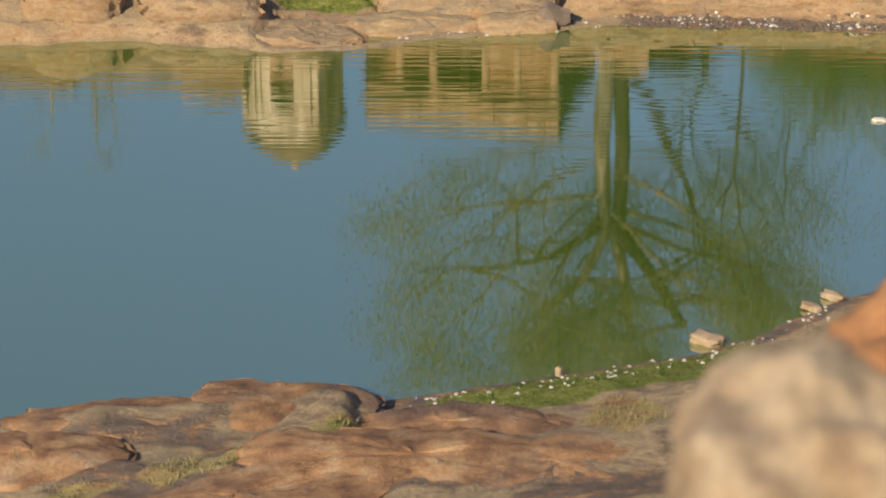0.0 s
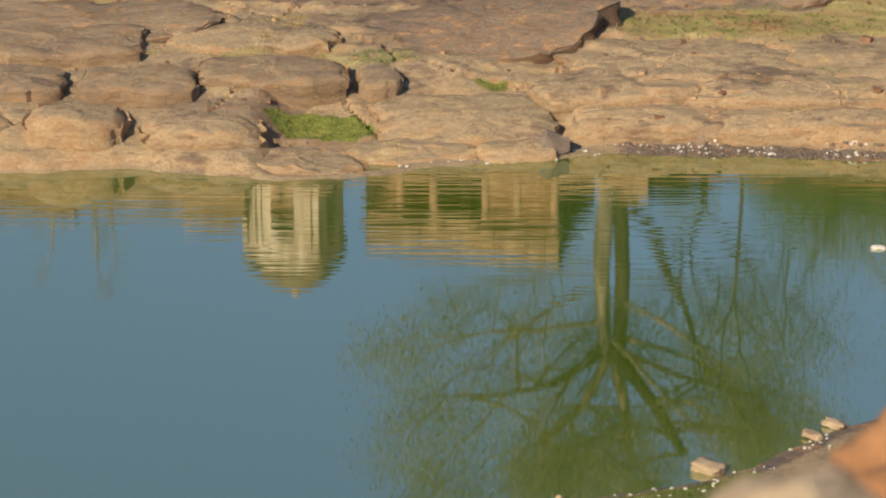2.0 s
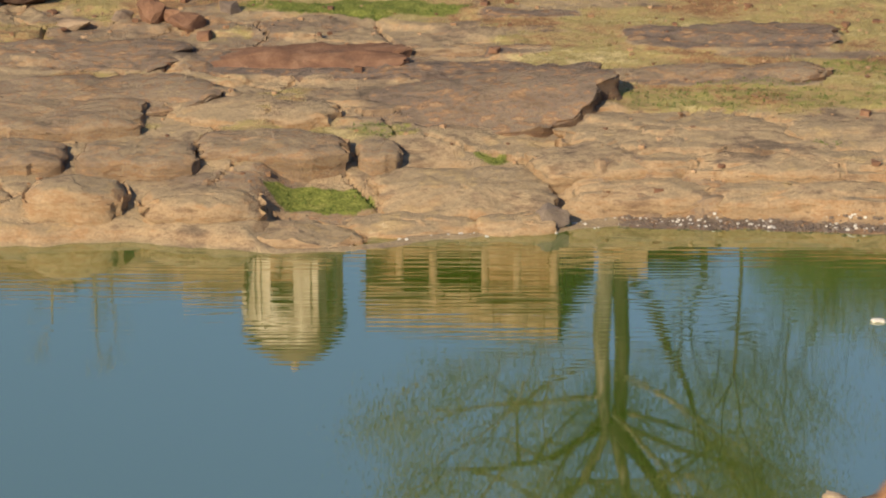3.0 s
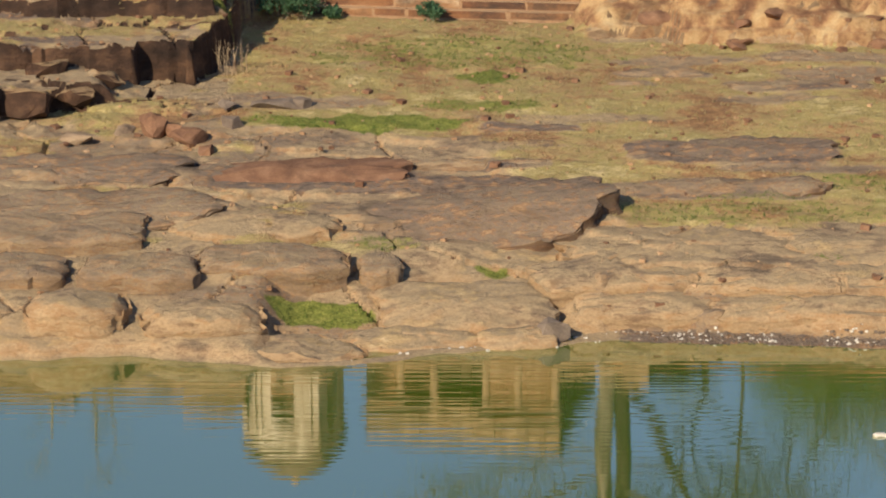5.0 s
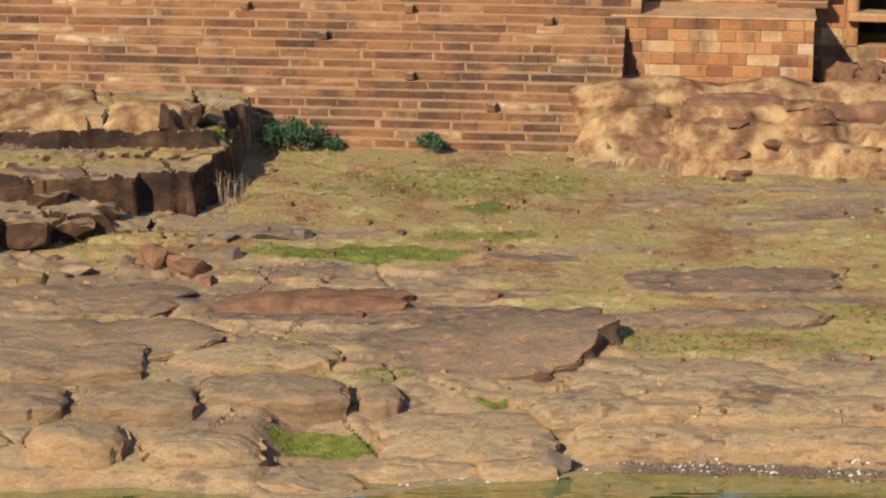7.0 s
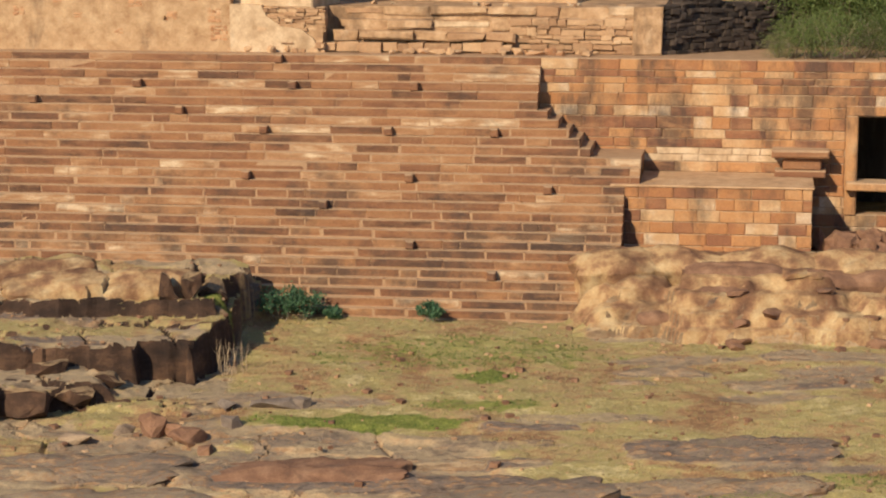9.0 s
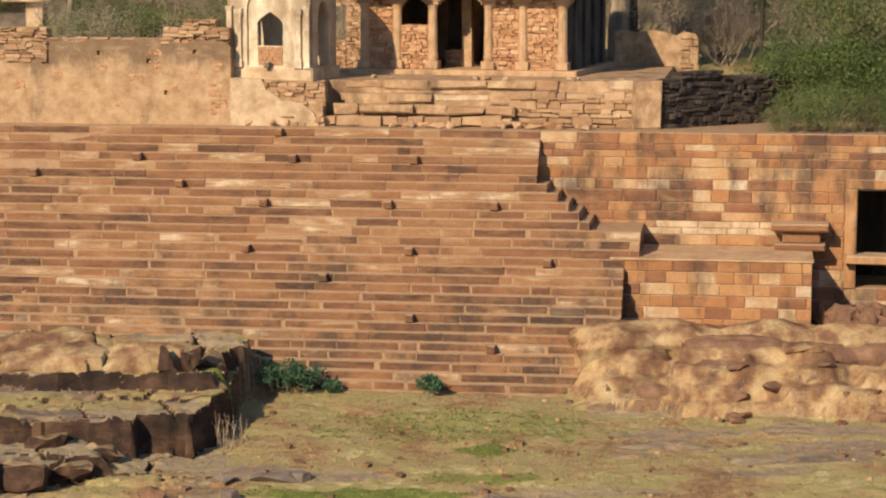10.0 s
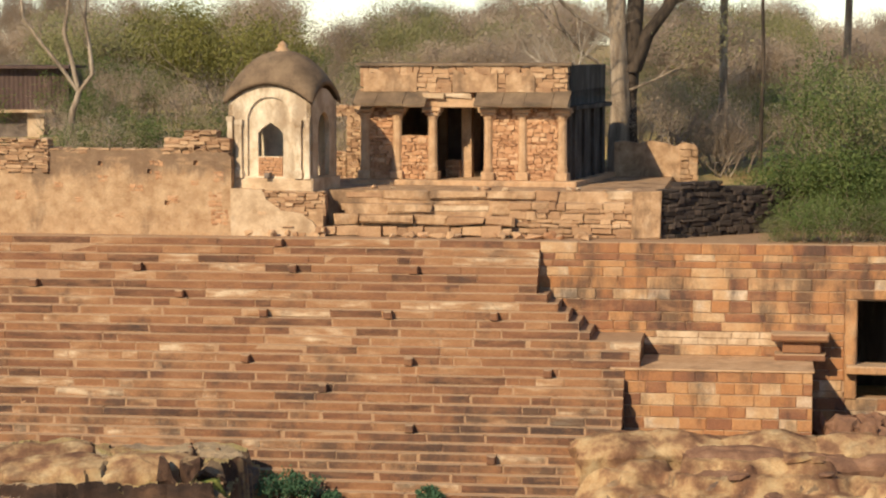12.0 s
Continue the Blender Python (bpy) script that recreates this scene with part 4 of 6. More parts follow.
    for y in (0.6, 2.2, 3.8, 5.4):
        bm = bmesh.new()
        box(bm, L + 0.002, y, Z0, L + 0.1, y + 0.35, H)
        part("pilaster", bm, SHADE_STONE, p)
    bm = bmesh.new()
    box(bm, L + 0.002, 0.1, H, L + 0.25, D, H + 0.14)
    part("side_ledge", bm, SHADE_STONE, p)
    # west and back walls take a darker stone than the columns
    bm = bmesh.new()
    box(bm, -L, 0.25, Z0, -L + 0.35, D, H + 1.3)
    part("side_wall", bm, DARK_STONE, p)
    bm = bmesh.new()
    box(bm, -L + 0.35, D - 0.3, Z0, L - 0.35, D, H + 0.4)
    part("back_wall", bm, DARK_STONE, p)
    bm = bmesh.new()
    box(bm, -0.5, 1.6, Z0, -0.15, 1.95, H + 0.36)
    part("inner_pillar", bm, COLUMN_STONE, p)
    bm = bmesh.new()
    rubble(bm, -1.05, -0.5, Z0, Z0 + 0.55, 1.4, 0.4, r)
    part("rubble_heap", bm, RUBBLE, p)
    return p


pavilion()

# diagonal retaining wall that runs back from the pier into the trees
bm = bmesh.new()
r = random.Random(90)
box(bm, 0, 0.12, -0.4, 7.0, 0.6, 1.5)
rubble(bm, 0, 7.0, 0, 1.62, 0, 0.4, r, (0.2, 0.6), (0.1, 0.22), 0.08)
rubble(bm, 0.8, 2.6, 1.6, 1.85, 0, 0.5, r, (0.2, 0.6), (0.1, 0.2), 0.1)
# near-black stone: this wall's shade is put into its colour
w = tagged(part("wall_diagonal", bm, SHADED_RUBBLE), "rubble retaining wall with tree shade put into its near-black colour", "wall", kind="structure")
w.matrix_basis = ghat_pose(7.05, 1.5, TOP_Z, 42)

# far walls and hut
bm = bmesh.new()
prism(bm, [(0, 0), (3.1, 0), (3.15, 1.35), (3.0, 1.62), (2.6, 1.7), (2.3, 1.55), (1.9, 1.68), (1.4, 1.75), (0.9, 1.66), (0.4, 1.74), (0, 1.7)], 0.5)
rubble(bm, 2.45, 3.12, 0.0, 1.5, -0.1, 0.5, random.Random(14), (0.25, 0.5), (0.14, 0.26), 0.05)
w = tagged(part("garden_wall", bm, PLASTER), "low broken plaster wall beside the pavilion", "wall", kind="structure")
w.matrix_basis = pose(6.4, 84.5, 11.2, 0, 0, -4)

bm = bmesh.new()
rubble(bm, -4.4, -3.75, 0, 2.9, 0, 0.6, random.Random(8))
rubble(bm, -3.75, -3.2, 0, 1.0, 0, 0.6, random.Random(9))
rubble(bm, -3.2, -2.6, 0, 2.6, 0, 0.6, random.Random(10))
rubble(bm, -4.4, -2.6, 2.3, 2.7, 0.02, 0.55, random.Random(11))
w = tagged(part("ruined_wall", bm, RUBBLE), "ruined rubble wall between kiosk and pavilion", "wall", kind="structure")
w.matrix_basis = pose(-0.4, 82.8, 11.6, 0, 0, -10)


def hut():
    h = tagged(empty("hut", pose(-18.0, 97.0, 12.6)), "low shed with a dark rusted sheet front", "hut")
    bm = bmesh.new()
    ridge = [[bm.verts.new((-4.0 + i * 0.1, -0.13 if i % 2 else -0.16, z)) for i in range(61)] for z in (1.2, 2.95)]
    for i in range(60):
        bm.faces.new((ridge[0][i], ridge[0][i + 1], ridge[1][i + 1], ridge[1][i]))
    part("sheet_front", bm, SHEET, h)
    bm = bmesh.new()
    box(bm, -4.3, -0.6, 2.95, 2.1, 4, 3.08)
    part("roof", bm, SHEET, h)
    bm = bmesh.new()
    box(bm, -4, 0.2, -0.6, 1.95, 3.8, 2.9)
    part("wall", bm, DARK_STONE, h)
    bm = bmesh.new()
    box(bm, -4.2, -0.5, 1.08, 1.3, 0.4, 1.2)
    box(bm, 0.2, -0.1, -0.4, 0.9, 0.3, 1.08)
    part("ledge", bm, PALE_PLASTER, h)
    return h


hut()


# ---- trees and bushes ----
def tube(bm, a, b2, ra, rb, sides=5):
    d = (b2 - a).normalized()
    s = d.orthogonal().normalized()
    t = d.cross(s)
    r0, r1 = [], []
    for i in range(sides):
        c = math.cos(2 * math.pi * i / sides) * s + math.sin(2 * math.pi * i / sides) * t
        r0.append(bm.verts.new(a + c * ra))
        r1.append(bm.verts.new(b2 + c * rb))
    for i in range(sides):
        k = (i + 1) % sides
        bm.faces.new((r0[i], r0[k], r1[k], r1[i]))


def grow(bm, a, d, length, radius, level, r, tips, bend=0.25, droop=0.0):
    """A limb in short bent pieces, forking until it is a twig."""
    n = 4 if level > 1 else 3
    p, v, rad = a.copy(), d.normalized(), radius
    for i in range(n):
        v = (v + Vector((r.uniform(-bend, bend), r.uniform(-bend, bend), r.uniform(-bend, bend) * 0.6 + 0.05 - droop))).normalized()
        q = p + v * length / n
        tube(bm, p, q, rad, rad * 0.86, 7 if radius > 0.12 else (4 if radius > 0.02 else 3))
        p, rad = q, rad * 0.86
        if level > 0 and i > 0:
            side = (v + Vector((r.uniform(-1, 1), r.uniform(-1, 1), r.uniform(-0.4, 0.7))) * 0.95).normalized()
            grow(bm, p, side, length * r.uniform(0.5, 0.75), rad * 0.55, level - 1, r, tips, bend, droop)
    tips.append(p)
    if level > 0:
        grow(bm, p, v, length * 0.7, rad * 0.8, level - 1, r, tips, bend, droop)


def leaves(tips, per, spread, size, r):
    """Small leaf blades in loose clumps round the twigs' ends."""
    co, fa = [], []
    for p in tips:
        for _ in range(per):
            c = p + Vector((r.gauss(0, spread), r.gauss(0, spread), r.gauss(0, spread * 0.8)))
            a = Vector((r.uniform(-1, 1), r.uniform(-1, 1), r.uniform(-1, 1))).normalized() * size * r.uniform(0.6, 1.3)
            s = a.orthogonal() * 0.45
            i = len(co)
            co += [c - a, c + s, c + a, c - s]
            fa.append((i, i + 1, i + 2, i + 3))
    bm = bmesh.new()
    vs = [bm.verts.new(c) for c in co]
    for f in fa:
        bm.faces.new([vs[i] for i in f])
    return bm


def tree(at, height, radius, seed, label, bark, leaf_mat=None, per=6, spread=0.35, size=0.1, level=3, lean=(0, 0), bare=0.3, name="tree", droop=0.0, kind_name="tree"):
    r = random.Random(seed)
    t = tagged(empty(name, pose(*at)), label, kind_name)
    bm, tips = bmesh.new(), []
    p = Vector((0, 0, -0.3))
    v = Vector((lean[0], lean[1], 1)).normalized()
    q = p + v * height * bare
    m = p.lerp(q, 0.5) + Vector((r.uniform(-0.1, 0.1), 0, 0))
    tube(bm, p, m, radius * 1.25, radius, 9)
    tube(bm, m, q, radius, radius * 0.9, 9)
    for i in range(4):
        a = 2 * math.pi * (i + r.random() * 0.6) / 4
        d = Vector((math.cos(a) * 0.75, math.sin(a) * 0.75, 1.0))
        grow(bm, q, d, height * 0.3, radius * 0.62, level, r, tips, 0.3, droop)
    part("trunk", bm, bark, t, "", True)
    if leaf_mat:
        part("crown", leaves(tips, per, spread, size, r), leaf_mat, t)
    return t


def bole(bm, points, radii, seed, sides=18, step=0.22):
    """A trunk with ridges and hollows along a bent line."""
    last = None
    for (a, c), (ra, rb) in zip(zip(points, points[1:]), zip(radii, radii[1:])):
        n = max(2, int((c - a).length / step))
        for i in range(n + 1):
            if i == 0 and last:
                continue
            p, r0 = a.lerp(c, i / n), ra + (rb - ra) * i / n
            ring = []
            for j in range(sides):
                t = 2 * math.pi * j / sides
                k = 1 + 0.35 * noise.noise(Vector((math.cos(t) * 1.8 + seed, math.sin(t) * 1.8, p.z * 0.35))) + 0.1 * noise.noise(Vector((math.cos(t) * 5, math.sin(t) * 5 + seed, p.z * 1.2)))
                ring.append(bm.verts.new((p.x + r0 * k * math.cos(t), p.y + r0 * k * math.sin(t), p.z)))
            if last:
                for j in range(sides):
                    bm.faces.new((last[j], last[(j + 1) % sides], ring[(j + 1) % sides], ring[j]))
            last = ring


# the great bare tree behind the pavilion: two stems side by side, forking high up
def great_tree():
    r = random.Random(21)
    t = tagged(empty("bare_tree", pose(6.75, 86.8, 11.9)), "very tall tree with twin stems almost bare of leaves", "tree")
    V = Vector
    pale, dark, tips = bmesh.new(), bmesh.new(), []
    fork = V((0.1, 0.1, 11.8))
    bole(pale, (V((0, 0, -0.4)), V((0.05, 0, 2.4)), V((-0.1, 0, 5.2)), V((-0.15, 0, 8.0)), fork), (0.46, 0.34, 0.34, 0.3, 0.28), 4)
    bole(dark, (V((0.5, 0.35, -0.4)), V((0.45, 0.3, 2.6)), V((0.5, 0.2, 4.4)), V((0.75, 0.2, 8.0)), V((0.7, 0.1, 11.6))), (0.3, 0.26, 0.36, 0.3, 0.28), 9)
    bole(dark, (V((0.5, 0.1, 3.6)), V((1.0, 0.0, 4.9)), V((1.9, 0.1, 6.1)), V((2.6, 0.2, 8.0))), (0.34, 0.3, 0.26, 0.2), 6)
    grow(dark, V((2.6, 0.2, 8.0)), V((0.8, 0.1, 1)), 3.2, 0.18, 3, r, tips)
    grow(dark, V((2.0, 0.1, 6.2)), V((1.0, -0.2, 0.35)), 3.4, 0.12, 3, r, tips)
    for z, d, ln, ra in ((3.6, (-1.0, -0.1, 0.3), 3.4, 0.09), (4.8, (-1.0, -0.3, 0.5), 3.8, 0.1), (2.9, (1.0, -0.2, 0.5), 2.2, 0.08), (7.4, (-1.0, 0.1, 0.4), 4.6, 0.13), (9.2, (1.0, -0.2, 0.35), 4.8, 0.13),
                         (8.4, (-1.0, -0.4, 0.2), 5.0, 0.12), (10.2, (-1.0, 0.3, 0.2), 5.2, 0.13), (10.8, (1.0, 0.4, 0.25), 5.4, 0.13), (8.0, (1.0, 0.3, 0.15), 4.6, 0.11), (11.2, (-0.6, -0.8, 0.3), 4.0, 0.12), (11.0, (0.5, -0.8, 0.3), 4.2, 0.12)):
        grow(pale, V((-0.1 if d[0] < 0 else 0.4, 0, z)), V(d), ln, ra, 4 if z > 7 else 3, r, tips, 0.22)
    for knee, end, ra in (((-2.2, 0, 13.1), (-5.4, 0.2, 13.8), 0.24), ((-0.8, -0.4, 13.9), (-2.6, -0.6, 15.6), 0.2), ((2.2, 0.1, 13.9), (3.6, 0.2, 16.4), 0.32), ((1.0, 0.4, 14.2), (1.3, 0.8, 16.6), 0.22), ((3.2, -0.3, 12.5), (6.6, -0.4, 13.4), 0.22)):
        knee, end = V(knee), V(end)
        bole(dark if ra > 0.23 else pale, (fork + V((0.3, 0, -0.4)), knee, end), (ra * 1.2, ra, ra * 0.7), int(ra * 90), 10)
        for k in range(6):
            d = V((r.uniform(-1, 1), r.uniform(-0.7, 0.7), r.uniform(-0.35, 0.6)))
            grow(pale, knee.lerp(end, k / 5), d, 3.0, ra * 0.4, 4 if k % 2 else 3, r, tips, 0.28)
    part("trunk", pale, BARK, t, "pale grey bark", True)
    part("limb", dark, DARK_BARK, t, "dark brown bark", True)
    part("crown", leaves(tips, 20, 0.5, 0.055, r), LEAF_OLIVE, t)
    return t


great_tree()


def crooked_tree():
    """A stem that bends and forks into a few upright crooked limbs."""
    r = random.Random(41)
    V = Vector
    t = tagged(empty("crooked_tree", pose(-14.6, 88.0, 12.4)), "crooked half-bare tree beside the shed", "tree")
    bm, tips = bmesh.new(), []
    fork = V((0.45, 0, 2.3))
    bole(bm, (V((0, 0, -0.4)), V((0.1, 0, 0.9)), V((0.2, 0, 1.6)), fork), (0.17, 0.14, 0.15, 0.12), 3, 8)
    for way in ((V((-0.25, 0, 3.3)), V((-1.0, 0.1, 4.2)), V((-1.7, 0.1, 5.2)), V((-1.8, 0.1, 6.9))), (V((1.0, 0, 3.0)), V((0.9, 0, 3.9)), V((0.7, 0.1, 5.1)), V((0.9, 0.1, 7.2))), (V((0.2, 0.1, 3.4)), V((-0.1, 0.1, 4.6)), V((0.1, 0.1, 5.8)), V((0, 0.1, 7.4)))):
        bole(bm, (fork, *way), (0.11, 0.1, 0.08, 0.06, 0.03), 5, 7)
        for p in way[1:]:
            grow(bm, p, V((r.uniform(-1, 1), r.uniform(-0.5, 0.5), 0.9)), r.uniform(0.8, 1.4), 0.035, 2, r, tips)
    part("trunk", bm, BARK, t, "", True)
    part("crown", leaves(tips, 4, 0.15, 0.045, r), LEAF_BROWN, t)
    return t


crooked_tree()
for x, y, z, h, s, seed in ((14.1, 79.0, 10.1, 7.6, 0.15, 32), (15.6, 78.0, 10.1, 7.9, 0.14, 33), (12.9, 77.2, 10.0, 4.4, 0.07, 34), (14.4, 76.6, 10.0, 4.6, 0.08, 35), (16.4, 82.0, 10.3, 8.6, 0.14, 36)):
    tree((x, y, z), h, s, seed, "green leafy tree with brown limbs above the wall", BARK, LEAF_GREEN if seed != 33 else LEAF_OLIVE, 30, 0.36, 0.05, 3, bare=0.12, name="green_tree")
tree((4.9, 85.4, 12.0), 5.6, 0.1, 47, "small bleached leafless tree behind the pavilion", PALE_BARK, None, level=3, lean=(-0.1, 0), bare=0.55, name="bare_tree")
tree((11.85, 84.5, 12.0), 10.0, 0.07, 52, "thin dark dead tree in the scrub", DARK_BARK, None, level=1, bare=0.85, name="dead_tree")
tree((11.5, 93.0, 12.2), 14.5, 0.17, 48, "tall bare grey tree behind the wall", BARK, LEAF_OLIVE, 6, 0.5, 0.06, 4, bare=0.5, name="bare_tree")
tree((17.0, 95.0, 12.2), 14.5, 0.17, 49, "tall bare grey tree behind the wall", BARK, LEAF_OLIVE, 6, 0.5, 0.06, 4, bare=0.5, name="bare_tree")

rng = random.Random(50)
kinds = []
for j, (lm, lb, nm, per, sz) in enumerate(((LEAF_BROWN, "grey-brown leafless scrub tree on the slope", "scrub_tree", 60, 0.05), (LEAF_BROWN, "grey-brown leafless scrub tree on the slope", "scrub_tree", 54, 0.05),
                                           (LEAF_OLIVE, "olive green scrub tree on the slope", "scrub_tree", 54, 0.05), (LEAF_YELLOW, "yellow-green leafy tree in the scrub", "leafy_tree", 44, 0.05))):
    kinds.append(tree((-14 + 9 * j, 128 + 3 * j, 13.5), 6.0, 0.1, 60 + j, lb, GREY_BARK, lm, per, 0.37, sz, 3, bare=0.1, name=nm))
for o in kinds:
    tagged(o, group="scrub trees behind the ruins")
for i in range(110):
    y = rng.uniform(100, 210)
    x = rng.uniform(-0.23, 0.23) * y
    k = rng.uniform(0.75, 1.2) + max(0.0, y - 140) * 0.005
    if any(a < x / y < c for a, c in ((-0.22, -0.187), (-0.108, -0.088), (-0.076, -0.052), (-0.008, 0.012), (0.055, 0.085))):
        k *= 0.42
    zz = float(terrain(np.array([x]), np.array([y]))[0][0])
    copy_thing(rng.choice(kinds[:3] + kinds[:2]), pose(x, y, zz, 0, 0, rng.uniform(0, 360)) @ Matrix.Scale(k, 4))
for x, y, k in ((-10.6, 106, 1.3), (-13.0, 112, 1.1), (-8.2, 110, 1.0)):
    copy_thing(kinds[3], pose(x, y, 13.0, 0, 0, x * 40) @ Matrix.Scale(k, 4))


def shrub(at, size, seed, label, leaf_mat, per=16, blade=0.06, name="shrub"):
    r = random.Random(seed)
    t = tagged(empty(name, pose(*at)), label, "shrub")
    bm, tips = bmesh.new(), []
    for i in range(7):
        a = r.uniform(0, 6.28)
        grow(bm, Vector((r.gauss(0, size * 0.15), r.gauss(0, size * 0.15), -0.05)), Vector((math.cos(a) * 0.8, math.sin(a) * 0.8, 1)), size * 0.6, size * 0.02, 2, r, tips)
    tagged(part("stem", bm, GREY_BARK, t), kind="stuff")
    part("foliage", leaves(tips, per, size * 0.1, blade, r), leaf_mat, t)
    return t


shrubs = [shrub((-9 + 5 * j, 90 + j, 12.3), 2.2, 200 + j, lb, lm, 40 if j == 3 else 26, 0.042 if j == 3 else 0.03) for j, (lm, lb) in enumerate((
    (LEAF_BROWN, "dry grey-brown thicket shrub on the slope"), (LEAF_BROWN, "dry grey-brown thicket shrub on the slope"), (LEAF_OLIVE, "olive thicket shrub on the slope"), (LEAF_GREEN, "green thicket shrub on the slope")))]
for o in shrubs:
    tagged(o, group="thicket shrubs behind the ruins")
for i in range(170):
    y = rng.uniform(88, 135)
    x = rng.uniform(-0.22, 0.22) * y
    zz = float(terrain(np.array([x]), np.array([y]))[0][0])
    j = rng.choice((0, 1, 0, 1, 2, 2, 3))
    copy_thing(shrubs[j], pose(x, y, zz, 0, 0, rng.uniform(0, 360)) @ Matrix.Scale(rng.uniform(0.7, 1.25), 4))
for i in range(9):
    copy_thing(shrubs[3], pose(11.6 + i * 0.65, 77.6 + rng.uniform(-0.6, 1.2), 10.05, 0, 0, i * 77) @ Matrix.Scale(rng.uniform(0.7, 1.1), 4))
for i in range(22):
    x, y = -17.5 + i * 0.45 + rng.uniform(-0.3, 0.3), rng.uniform(80, 88)
    copy_thing(shrubs[(3, 2, 0)[i % 3]], pose(x, y, float(terrain(np.array([x]), np.array([y]))[0][0]), 0, 0, i * 77) @ Matrix.Scale(rng.uniform(0.55, 1.0) * (0.45 if x < -14.0 else 1.0), 4))
for i in range(8):
    x = 11.2 + i * 0.65
    copy_thing(shrubs[3 if i % 3 else 2], pose(x, 73.7 - 0.14 * x + (1.9 if x < 10.8 else 1.1) + rng.uniform(-0.3, 0.5), 9.7, 0, 0, i * 57) @ Matrix.Scale(rng.uniform(0.45, 0.8), 4))
for x, y, s, seed in ((-5.05, 66.9, 0.85, 301), (-4.1, 66.85, 0.75, 302), (-3.4, 66.8, 0.35, 303), (-0.4, 66.35, 0.5, 304)):
    shrub((x, y, float(terrain(np.array([x]), np.array([y]))[0][0])), s, seed, "low blue-green bush at the foot of the steps", LEAF_BLUE, 9, 0.05, "bush")


# ---- rocks ----
def slab_rock(at, half, thick, seed, turn=0, tilt=(0, 0), dark=0.0, varnish=0.3, material=None, label="flat weathered slab of tan bedrock on the shore", name="rock_slab", soft=1.0, droop=0.0, dome=0.0):
    """A bedded slab: rough outline with notches, layered sides, uneven top. at: the middle of its top."""
    r = random.Random(seed)
    n = max(40, min(150, int(2.2 * (half[0] + half[1]) / 0.09)))
    th = np.linspace(0, 2 * np.pi, n, endpoint=False)
    c, s = np.cos(th), np.sin(th)
    ex = r.uniform(3.0, 4.5)
    base = (np.abs(c) ** ex + np.abs(s) ** ex) ** (-1 / ex)
    base = base * (1 + 0.3 * fbm(2.2 * c + seed, 2.2 * s, 3, seed % 40) + 0.12 * fbm(9 * c + seed, 9 * s, 2, seed % 37))
    for _ in range(r.randrange(1, 4)):
        t0 = r.uniform(0, 6.28)
        dist = np.abs((th - t0 + np.pi) % (2 * np.pi) - np.pi)
        base = base * (1 - r.uniform(0.06, 0.16) * np.exp(-(dist / 0.06) ** 2))
    layers = max(2, int(thick / 0.24))
    prof = []
    for i in range(layers):
        f = i / layers
        off = r.uniform(-0.05, 0.04)
        prof += [(1.0 + off, -thick * (1 - f)), (1.0 + off + r.uniform(-0.01, 0.03), -thick * (1 - f - 0.7 / layers))]
    prof += [(1 - 0.015 * soft, -0.07 * soft), (1 - 0.045 * soft, -0.03 * soft), (1 - 0.09 * soft, -0.008 * soft), (0.78, 0.0), (0.62, 0.0), (0.45, 0.0), (0.28, 0.0), (0.12, 0.0)]
    small = min(half)
    rows = []
    for i, (rho, z) in enumerate(prof):
        shrink = 1 - (1 - rho) * (min(1.0, 0.5 / small) if rho > 0.9 else 1)
        rr = base * shrink + (0.16 * fbm(4 * c + i * 0.35, 4 * s + i * 0.3, 3, seed % 31)) * (i < 2 * layers + 1)
        x, y = rr * c * half[0], rr * s * half[1]
        top = 0.26 * fbm(x * 1.1 + seed, y * 1.4, 4, seed % 29) + 0.1 * fbm(x * 4 + seed, y * 5, 3, 3)
        lev = np.floor(top / 0.05) * 0.05
        zz = z + (0.4 * top + 0.6 * lev) * (1.0 if i >= 2 * layers else max(0.0, 1 + z / thick) * 0.8)
        zz = zz - droop * sm(-0.1, 0.95, -y / half[1]) * (1 - sm(0.55, 1.0, x / half[0])) - dome * np.minimum(rr, 1.1) ** 2.4
        rows.append(np.stack([x, y, zz], -1))
    co = np.concatenate(rows + [np.array([[0, 0, rows[-1][:, 2].mean()]])])
    k = len(prof)
    faces = []
    for i in range(k - 1):
        for j in range(n):
            j2 = (j + 1) % n
            faces.append((i * n + j, i * n + j2, (i + 1) * n + j2, (i + 1) * n + j))
    faces += [((k - 1) * n + j, (k - 1) * n + (j + 1) % n, k * n) for j in range(n)]
    me = bpy.data.meshes.new(name)
    me.from_pydata(co.tolist(), [], faces)
    for p in me.polygons:
        p.use_smooth = True
    me.set_sharp_from_angle(angle=radians(44 if dome else 34))
    a = me.attributes.new("cover", "FLOAT_COLOR", "POINT")
    a.data.foreach_set("color", np.tile(np.array([0, dark, 0, varnish], np.float32), len(co)))
    me.materials.append(material or GROUND)
    ob = tagged(new(name, me), label, "rock", "bedrock slabs of the shore")
    ob.matrix_basis = pose(*at, tilt[0], tilt[1], turn)
    return ob


